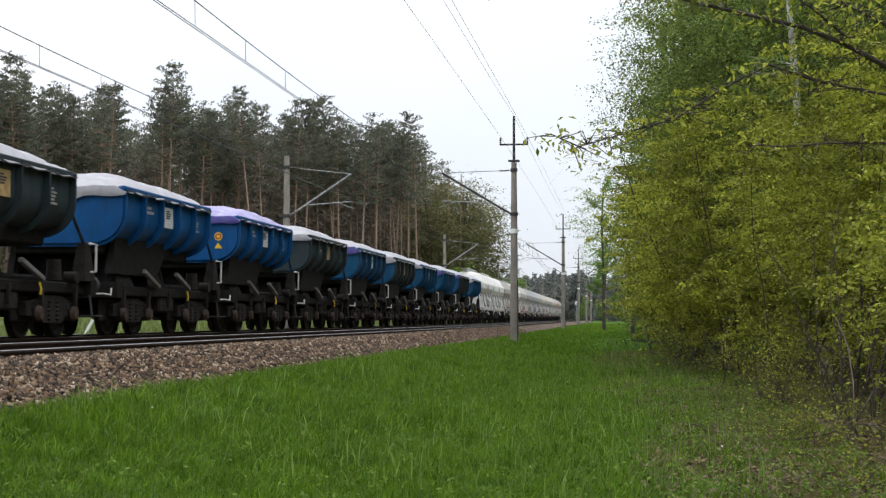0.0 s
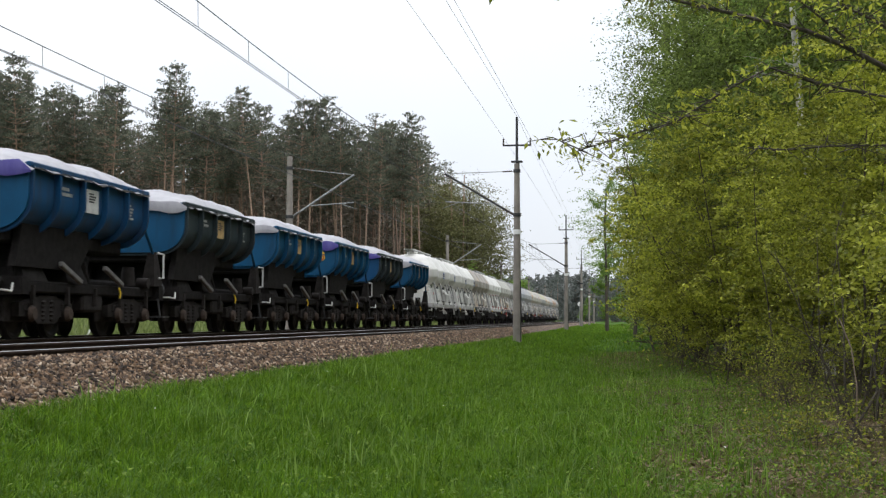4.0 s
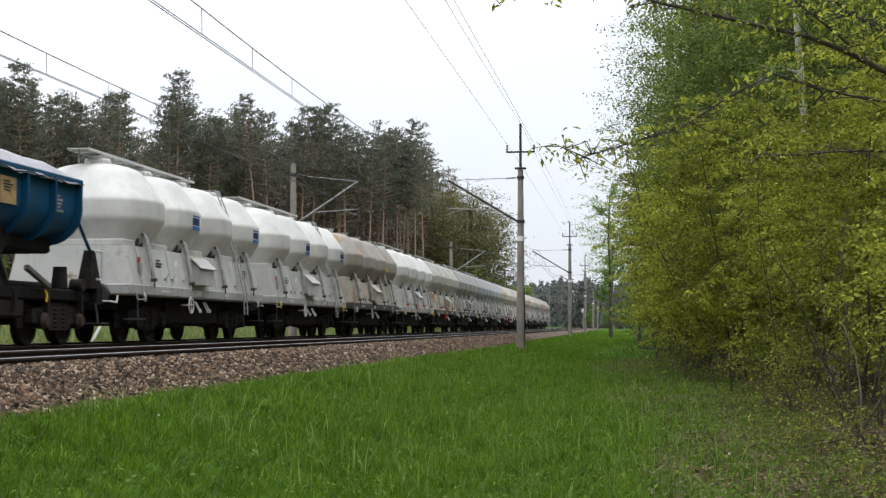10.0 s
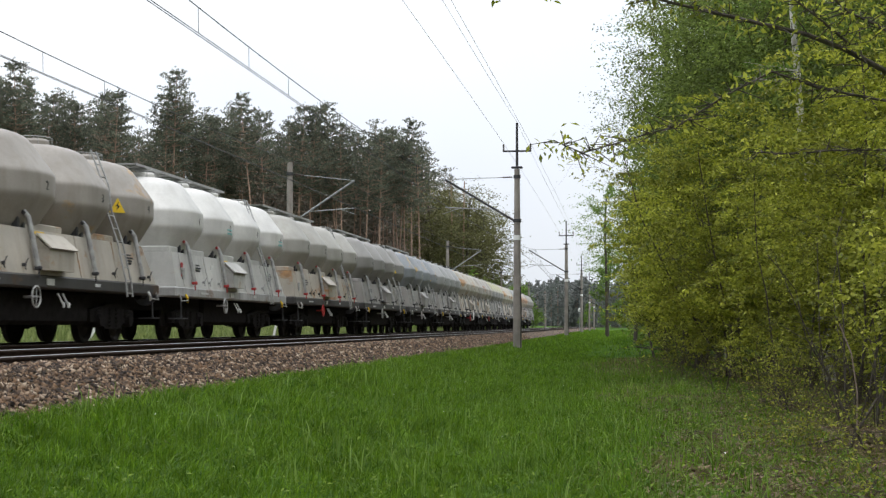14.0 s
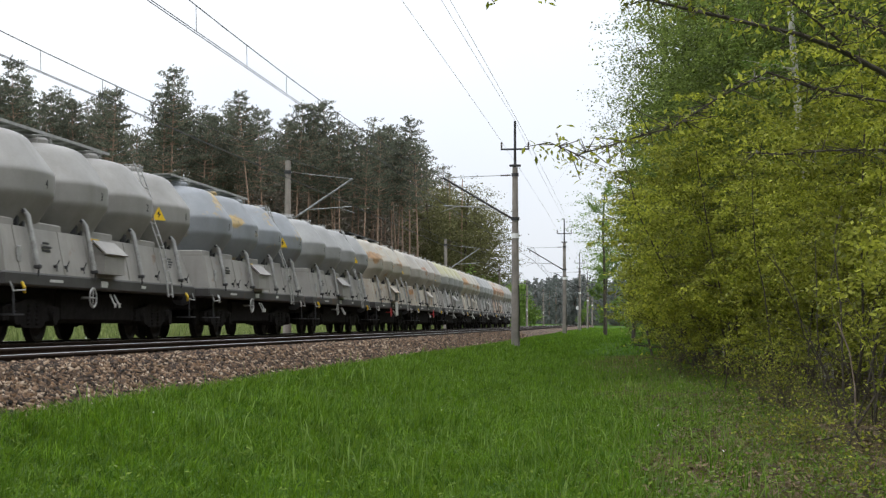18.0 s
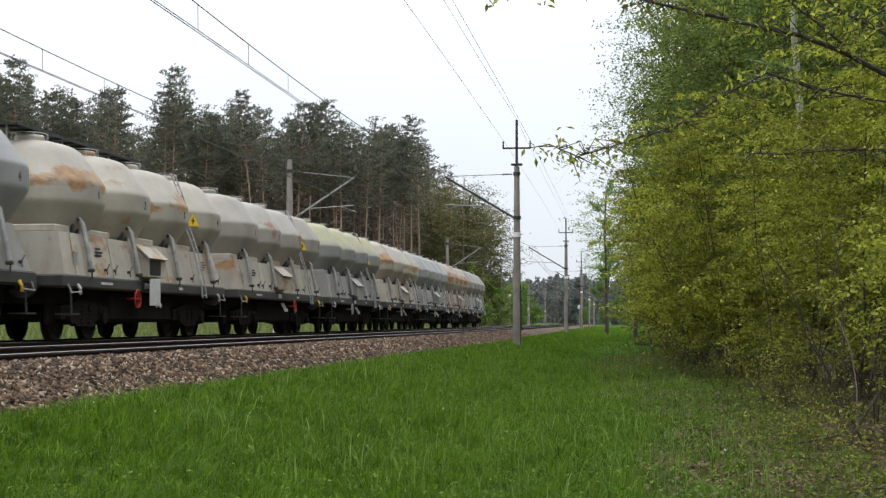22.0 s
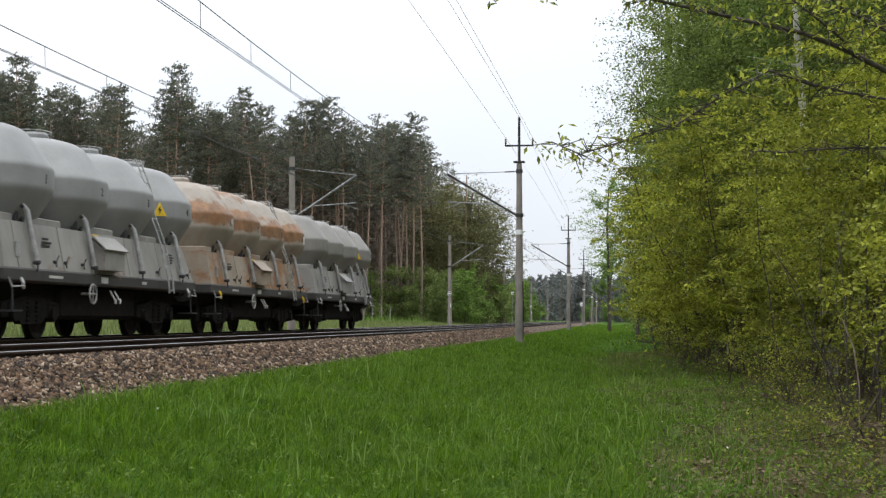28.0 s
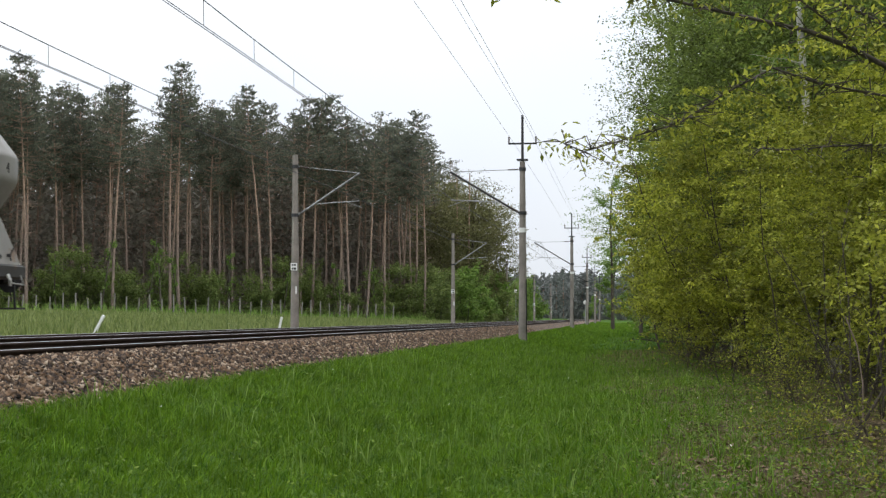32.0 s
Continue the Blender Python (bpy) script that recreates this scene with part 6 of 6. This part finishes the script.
def dump_wagon(seed, body_mat, end_mat, tarp_mat, label, sign="board"):
    rng = random.Random(seed)
    w = thing("dump_wagon", label, "freight wagon", "tipping wagons of the train")
    L, MID = 3.2, -0.95
    body = part("tub", Geo().loft([tub_section(-L), tub_section(L)]), body_mat, w, smooth=30)
    body.location.y = MID
    part("end_wall", Geo().loft([tub_section(-L - 0.05, 0.05), tub_section(-L, 0.05)]), end_mat, body, smooth=30)
    part("end_wall", Geo().loft([tub_section(L, 0.05), tub_section(L + 0.05, 0.05)]), end_mat, body, smooth=30)
    for y in (-3.16, -1.9, -0.64, 0.62, 1.88, 3.14):
        part("rib", Geo().loft([tub_section(y - 0.035, 0.12, 3.07), tub_section(y + 0.035, 0.12, 3.07)]), body_mat, body, smooth=30)
    for s in (-1, 1):
        part("top_rail", Geo().box(min(s * 1.40, s * 1.52), max(s * 1.40, s * 1.52), -L - 0.06, L + 0.06, 3.02, 3.12, cut=0.02), body_mat, body)
    # tarpaulin: lumpy sheet over the load with a flap at the front
    nx, ny = 15, 33
    V, F = [], []
    for j in range(ny):
        y = -L - 0.12 + (2 * L + 0.24) * j / (ny - 1)
        for i in range(nx):
            u = -1 + 2 * i / (nx - 1)
            x = 1.55 * u
            load = 0.42 * (1 - abs(u) ** 2.6) * (1 - abs(y / (L + 0.15)) ** 4)
            z = 3.12 + load + 0.07 * noise.noise(Vector((x * 1.4, y * 1.1, seed))) + 0.03 * noise.noise(Vector((x * 4, y * 4, seed)))
            if i in (0, nx - 1):
                z = 3.02 + 0.07 * noise.noise(Vector((y * 2.2, seed, u))) - 0.03
            if j in (0, ny - 1):
                z = min(z, 3.16) - 0.02
            V.append((x, y, z))
    # the front flap hangs in an uneven edge
    flap = []
    for i in range(nx):
        u = -1 + 2 * i / (nx - 1)
        flap.append((1.55 * u, -L - 0.14, 2.92 - 0.20 * abs(noise.noise(Vector((u * 2.0, seed, 7.0)))) - 0.22 * max(0, 1 - abs(u + 0.2) * 1.6)))
    F = [(j * nx + i, j * nx + i + 1, (j + 1) * nx + i + 1, (j + 1) * nx + i) for j in range(ny - 1) for i in range(nx - 1)]
    tp = part("tarpaulin", Geo().add(V, F), tarp_mat, w, "creased tarpaulin over the load", smooth=70)
    tp.location.y = MID
    front = [(x, y - 0.012, z + 0.012) for x, y, z in V[:nx]]
    mid_row = [(a[0], a[1] - 0.03 - 0.03 * noise.noise(Vector((a[0] * 3, seed, 1.0))), (a[2] + b[2]) / 2) for a, b in zip(front, flap)]
    hang = [(i + r * nx, i + 1 + r * nx, i + 1 + (r + 1) * nx, i + (r + 1) * nx) for r in range(2) for i in range(nx - 1)]
    part("front_flap", Geo().add(front + mid_row + flap, hang), TARP_VIOLET if seed in (4, 6, 9, 10) else tarp_mat, tp, "violet flap hanging over the end" if seed in (4, 6, 9, 10) else "", smooth=70)
    part("tarp_rope", Geo().path([(1.545, -L + 2 * L * i / 16, 3.0 + 0.03 * math.sin(i * 2.1)) for i in range(17)], 0.014, 5), M_DARKSTEEL, tp)
    # frame, tilting pedestals and rams
    part("chassis_frame", Geo().box(-1.15, 1.15, -3.95, 3.95, 0.84, 1.06, cut=0.03).box(-1.3, 1.3, -4.0, -3.7, 0.8, 1.12).box(-1.3, 1.3, 3.7, 4.0, 0.8, 1.12), M_UNDER, w)
    part("spine", Geo().box(-0.6, 0.6, -3.3, 3.3, 1.05, 1.2, cut=0.05).box(-0.4, 0.4, -3.3, -0.4, 1.2, 2.0, cut=0.05), M_UNDER, w)
    for y in (-3.0, -0.9):
        part("pedestal", Geo().loft([[(-1.15, y - 0.55, 1.05), (1.15, y - 0.55, 1.05), (1.15, y + 0.55, 1.05), (-1.15, y + 0.55, 1.05)], [(-0.8, y - 0.3, 2.0), (0.8, y - 0.3, 2.0), (0.8, y + 0.3, 2.0), (-0.8, y + 0.3, 2.0)]]), M_UNDER, w)
    for y in (-2.3, 0.1):
        for s in (1, -1):
            r = part("tipping_ram", Geo().rod((s * 0.95, y, 0.98), (s * 1.0, y - 0.5, 1.5), 0.1, 0.08, 10), M_UNDER, w, smooth=35)
            part("link_bar", Geo().box(-0.05, 0.05, -0.55, 0.55, -0.05, 0.05, pose(s * 1.24, y + 0.75, 1.24, -17, 0, 0), 0.015), M_LINK, w, "worn steel link bar")
    part("tilt_frame", Geo().box(-0.95, 0.95, MID - L + 0.1, MID + L - 0.1, 1.72, 2.06, cut=0.04), M_UNDER, w)
    for s in (1, -1):
        part("tilt_arm", Geo().loft([[(s * 1.0, MID - L + 0.2, 1.3), (s * 1.14, MID - L + 0.2, 1.3), (s * 1.14, MID + 0.1, 1.3), (s * 1.0, MID + 0.1, 1.3)], [(s * 1.0, MID - L + 0.5, 2.1), (s * 1.14, MID - L + 0.5, 2.1), (s * 1.14, MID + 1.0, 2.1), (s * 1.0, MID + 1.0, 2.1)]]), M_UNDER, w)
    # brake platform with stand, handrail and diagonal stay behind the tub
    for s in (1, -1):
        st = part("end_stand", Geo().loft([[(s * 1.0, 3.35, 1.1), (s * 1.3, 3.35, 1.1), (s * 1.3, 3.95, 1.1), (s * 1.0, 3.95, 1.1)], [(s * 1.12, 3.42, 1.85), (s * 1.28, 3.42, 1.85), (s * 1.28, 3.62, 1.85), (s * 1.12, 3.62, 1.85)]]), M_BOGIE, w)
        part("handrail", Geo().path([(s * 1.34, 3.55, 1.28), (s * 1.42, 3.62, 1.28), (s * 1.42, 3.64, 1.82), (s * 1.34, 3.45, 1.84)], 0.026, 7), M_HANDLE, st, "pale grab rail")
        part("stay", Geo().rod((s * 1.24, 3.42, 1.84), (s * 1.30, MID + L + 0.06, 2.62), 0.034, n=8), end_mat, w)
        part("front_stay", Geo().rod((s * 1.0, -3.78, 1.1), (s * 1.05, -3.6, 1.95), 0.05, n=8), M_UNDER, w)
        part("foot_step", Geo().path([(s * 1.3, 3.6, 0.82), (s * 1.36, 3.6, 0.42)], 0.025).box(min(s * 1.15, s * 1.5), max(s * 1.15, s * 1.5), 3.4, 3.85, 0.40, 0.43), M_DARKSTEEL, w)
        part("end_grab", Geo().path([(s * 1.2, 4.05, 0.86), (s * 1.42, 4.08, 0.86), (s * 1.42, 4.5, 0.84), (s * 1.42, 4.55, 0.98)], 0.02), M_HANDLE, w)
    part("brake_valve", Geo().rod((0.9, 2.75, 1.1), (0.9, 2.75, 1.5), 0.16, 0.13, 12).rod((1.05, 2.95, 1.15), (1.3, 2.95, 1.15), 0.12, n=12), M_BOGIE, w, smooth=35)
    for y in (-3.2, -1.5, 0.0, 1.5, 3.2):
        part("sill_bracket", Geo().box(1.12, 1.2, y - 0.05, y + 0.05, 0.62, 0.98, cut=0.01), M_BOGIE, w)
    part("brake_handle", Geo().path([(1.24, 1.2, 1.02), (1.27, 1.22, 0.9), (1.26, 1.2, 0.8)], 0.02), M_YELLOW, w, "yellow brake handle")
    part("brake_reservoir", Geo().rod((0.75, -0.6, 0.72), (0.75, 0.6, 0.72), 0.17, n=12), M_UNDER, w, smooth=35)
    part("brake_gear", Geo().box(-0.9, 1.12, -0.55, 0.55, 0.5, 0.86, cut=0.05), M_BOGIE, w)
    if sign:
        b = part("sign_board", Geo().box(1.425, 1.44, MID - 0.33, MID + 0.33, 2.42, 2.88), M_TANBOARD if sign == "yellow" or seed > 6 else M_HANDLE, w, "faded board with printed lines")
        bars(b, (1.441, MID - 0.2, 2.78), 4, 0.42, 0.03, M_DARKSTEEL)
        bars(w, (1.43, MID + 2.0, 2.72), 5, 0.5, 0.04, M_PIPE)
        bars(w, (1.43, MID - 1.6, 2.75), 2, 0.6, 0.06, M_PIPE)
    if sign == "emblem":
        z0 = 2.74 if seed % 2 else 2.30
        yf = MID - L - 0.05
        e = part("emblem", Geo().rod((0.95, yf - 0.002, 2.56), (0.95, yf - 0.012, 2.56), 0.11, n=18), M_YELLOW, w, "round yellow and red emblem")
        part("emblem_mark", Geo().rod((0.95, yf - 0.012, 2.56), (0.95, yf - 0.017, 2.56), 0.085, n=16), M_RED, e)
        part("emblem_mark", Geo().box(0.91, 0.99, yf - 0.022, yf - 0.017, 2.52, 2.60), M_YELLOW, e)
        tri = [(0.85, z0 - 0.06), (1.05, z0 - 0.06), (0.95, z0 + 0.10)]
        part("emblem_mark", Geo().add([(x, yf - 0.012, z) for x, z in tri] + [(x, yf - 0.002, z) for x, z in tri], [(0, 1, 2), (5, 4, 3), (0, 3, 4, 1), (1, 4, 5, 2), (2, 5, 3, 0)]), M_YELLOW, e)
    for y in (-2.3, 2.3):
        bogie(w, y, 1.75, True)
    buffers(w, (-4.62, 4.62))
    return w


M_BLUEMARK = plain("blue_mark", (0.02, 0.12, 0.42), 0.5)
M_TANBOARD = plain("tan_board", (0.42, 0.28, 0.12), 0.7, 0, 0.3)
BLUE_TEAL = paint("sooty_teal_blue", (0.006, 0.072, 0.160), (0.010, 0.026, 0.045), 0.7, 0.0, rough=0.5, spec=0.2)
BLUE = paint("wagon_blue", (0.003, 0.072, 0.225), (0.010, 0.030, 0.06), 0.65, 0.0, rough=0.5, spec=0.2)
BLUE_DULL = paint("faded_blue", (0.010, 0.062, 0.15), (0.035, 0.035, 0.04), 0.75, 0.0, rough=0.5, spec=0.15)
DARK_BODY = paint("sooty_grey_green", (0.034, 0.048, 0.054), (0.014, 0.012, 0.011), 0.7, 0.15, (0.09, 0.055, 0.035), 0.6, spec=0.12)
TARP = paint("grey_white_tarp", (0.37, 0.365, 0.39), (0.20, 0.19, 0.22), 0.55, 0.0, rough=0.5)
TARP_VIOLET = paint("violet_tarp", (0.075, 0.062, 0.27), (0.16, 0.15, 0.34), 0.5, 0.0, rough=0.5)
TARP_PURPLE = paint("lilac_tarp", (0.30, 0.27, 0.50), (0.60, 0.60, 0.66), 0.6, 0.0, rough=0.5)
FRAME_GREY = paint("frame_grey", (0.06, 0.058, 0.056), (0.03, 0.027, 0.025), 0.6, 0.2, (0.10, 0.06, 0.035), 0.6)
FRAME_PALE = paint("frame_pale", (0.40, 0.40, 0.39), (0.16, 0.15, 0.13), 0.6, 0.15, (0.18, 0.11, 0.06), 0.6)
T_WHITE = paint("vessel_white", (0.63, 0.62, 0.59), (0.42, 0.405, 0.37), 0.4, rough=0.45)
T_BEIGE = paint("vessel_beige", (0.305, 0.28, 0.248), (0.185, 0.155, 0.118), 0.55, 0.15, (0.34, 0.22, 0.10))
T_CREAM = paint("vessel_cream", (0.37, 0.36, 0.325), (0.252, 0.237, 0.2), 0.5, 0.08, (0.32, 0.2, 0.1))
T_GREY = paint("vessel_grey", (0.262, 0.255, 0.240), (0.185, 0.175, 0.155), 0.5)
T_WARMGREY = paint("vessel_warm_grey", (0.262, 0.250, 0.230), (0.20, 0.185, 0.16), 0.55)
T_BLUEGREY = paint("vessel_bluegrey", (0.245, 0.262, 0.280), (0.2, 0.2, 0.2), 0.45, 0.18, (0.38, 0.26, 0.08))
T_LIGHTGREY = paint("vessel_lightgrey", (0.285, 0.288, 0.282), (0.237, 0.237, 0.237), 0.45)
T_CREAMRUST = paint("vessel_cream_rust", (0.385, 0.36, 0.305), (0.34, 0.28, 0.20), 0.5, 0.14, (0.31, 0.16, 0.055), belt=0.15)
T_REDRUST = paint("vessel_red_rust", (0.34, 0.322, 0.288), (0.31, 0.24, 0.19), 0.5, 0.06, (0.27, 0.11, 0.045), belt=0.13)
T_OLIVE = paint("vessel_olive", (0.266, 0.266, 0.255), (0.178, 0.178, 0.17), 0.5, dust=(0.40, 0.385, 0.21))
T_RUST = paint("vessel_rust", (0.365, 0.325, 0.275), (0.28, 0.18, 0.11), 0.6, 0.32, (0.235, 0.105, 0.036), belt=0.16)
W_WHITE = paint("casing_white", (0.50, 0.495, 0.465), (0.252, 0.252, 0.229), 0.55, 0.1, (0.25, 0.16, 0.08))
W_TAN = paint("casing_tan", (0.43, 0.395, 0.335), (0.27, 0.21, 0.15), 0.55, 0.36, (0.30, 0.15, 0.05))
W_GREY = paint("casing_grey", (0.30, 0.288, 0.268), (0.185, 0.17, 0.15), 0.5, 0.06, (0.2, 0.12, 0.07))
W_RUST = paint("casing_rust", (0.333, 0.281, 0.222), (0.252, 0.148, 0.0814), 0.6, 0.58, (0.28, 0.125, 0.042))

P_DUMP, P_CEM = 9.25, 12.55
DUMPS = [  # body, end, tarpaulin, label, board; from the front of the train
    (BLUE_TEAL, BLUE, TARP, "blue tipping wagon with a pale tarpaulin over its load", "board"),
    (DARK_BODY, DARK_BODY, TARP, "sooty grey-green tipping wagon under a pale tarpaulin", "yellow"),
    (BLUE, BLUE, TARP, "bright blue tipping wagon with a pale tarpaulin over its load", "board"),
    (BLUE, BLUE, TARP_PURPLE, "bright blue tipping wagon with a lilac tarpaulin and yellow emblem", "emblem"),
    (DARK_BODY, DARK_BODY, TARP, "dark sooty tipping wagon under a pale tarpaulin", "yellow"),
    (BLUE_DULL, BLUE_TEAL, TARP, "dull blue tipping wagon with a violet front flap", "board"),
    (DARK_BODY, BLUE_TEAL, TARP, "sooty tipping wagon with a blue end wall", "board"),
    (BLUE_TEAL, BLUE_TEAL, TARP, "sooty blue tipping wagon under a greyish tarpaulin", "board"),
    (BLUE_TEAL, BLUE_TEAL, TARP, "sooty blue tipping wagon with a yellow emblem and violet flap", "emblem"),
    (DARK_BODY, BLUE_DULL, TARP, "blackened tipping wagon with a dull blue end wall", "board"),
    (BLUE_TEAL, BLUE_TEAL, TARP, "sooty blue tipping wagon, last of its kind in the train", "board")]
POWDER = [  # vessels, casing, frame, label
    (T_WHITE, W_WHITE, FRAME_PALE, "clean white four-vessel powder wagon with blue lettering bars"),
    (T_WHITE, W_WHITE, FRAME_PALE, "white four-vessel powder wagon with blue lettering bars"),
    (T_BEIGE, W_TAN, FRAME_GREY, "dusty beige four-vessel powder wagon"),
    (T_WHITE, W_WHITE, FRAME_PALE, "white four-vessel powder wagon with a cream casing"),
    (T_CREAM, W_TAN, FRAME_GREY, "pale cream powder wagon with rust-stained casing"),
    (T_GREY, W_GREY, FRAME_GREY, "plain grey four-vessel powder wagon"),
    (T_BLUEGREY, W_GREY, FRAME_GREY, "blue-grey powder wagon with ochre stains"),
    (T_LIGHTGREY, W_GREY, FRAME_GREY, "light grey four-vessel powder wagon"),
    (T_CREAMRUST, W_TAN, FRAME_GREY, "cream powder wagon with rusty patches and an open door"),
    (T_REDRUST, W_TAN, FRAME_GREY, "pale powder wagon with red rust streaks"),
    (T_OLIVE, W_GREY, FRAME_GREY, "olive grey four-vessel powder wagon"),
    (T_CREAMRUST, W_TAN, FRAME_GREY, "cream powder wagon stained with ochre rust"),
    (T_LIGHTGREY, W_GREY, FRAME_GREY, "light blue-grey four-vessel powder wagon"),
    (T_RUST, W_RUST, FRAME_GREY, "heavily rusted orange-brown powder wagon"),
    (T_WARMGREY, W_GREY, FRAME_GREY, "warm grey powder wagon at the train's end")]

TRAIN = []  # wagon and the distance of its middle ahead of the train's end
end_to_front = len(POWDER) * P_CEM
for i, (tm, wm, fm, text) in enumerate(POWDER):
    o = cement_wagon(i, tm, wm, fm, text, logo=i < 2, open_flap=(i == 8), plates=((3, 4, 2.75, 11, 0.25), (0, 2, 2.85, 8, 0.14)) if i == 13 else ())
    TRAIN.append((o, end_to_front - (i + 0.5) * P_CEM))
for i, (bm_, em, tm, text, sg) in enumerate(DUMPS):
    o = dump_wagon(i + 1, bm_, em, tm, text, sg)
    TRAIN.append((o, end_to_front + 0.2 + (len(DUMPS) - i - 0.5) * P_DUMP))

add_sleepers(near_track, X_NEAR, 14, 100)


# ---- what moves: the train rolls past towards the eye's left ----
def train_end(t):
    """Distance of the train's end at t seconds; it gathers speed slowly."""
    return 301.695 - 8.1296 * t - 0.02213 * t * t + 0.0002103 * t ** 3


def motions():
    for wagon, ahead in TRAIN:
        rows = []
        for k in range(33):
            t = float(k)
            y = train_end(t) - ahead
            rows.append((t, pose(X_FAR + float(bend(y)), y, Z_RAIL, 0, 0, heading(y))))
        walk(wagon, rows)
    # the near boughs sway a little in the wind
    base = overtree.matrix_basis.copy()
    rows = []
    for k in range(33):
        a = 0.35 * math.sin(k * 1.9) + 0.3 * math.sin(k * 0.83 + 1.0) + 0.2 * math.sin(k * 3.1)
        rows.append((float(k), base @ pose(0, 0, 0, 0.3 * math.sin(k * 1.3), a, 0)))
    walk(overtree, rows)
    sets = [o for wagon, _ in TRAIN for o in wagon.children_recursive if o.name.startswith("wheelset")]
    first = sets[0]
    rows, steps = [], 480
    y0 = train_end(0)
    for k in range(steps + 1):
        t = 32.0 * k / steps
        rows.append((t, pose(0, 0, 0, math.degrees((y0 - train_end(t)) / 0.46), 0, 0)))
    walk(first, rows)
    for o in sets[1:]:
        o.rotation_mode = "QUATERNION"
        o.animation_data_create()
        o.animation_data.action = first.animation_data.action
        o.animation_data.action_slot = first.animation_data.action_slot


motions()
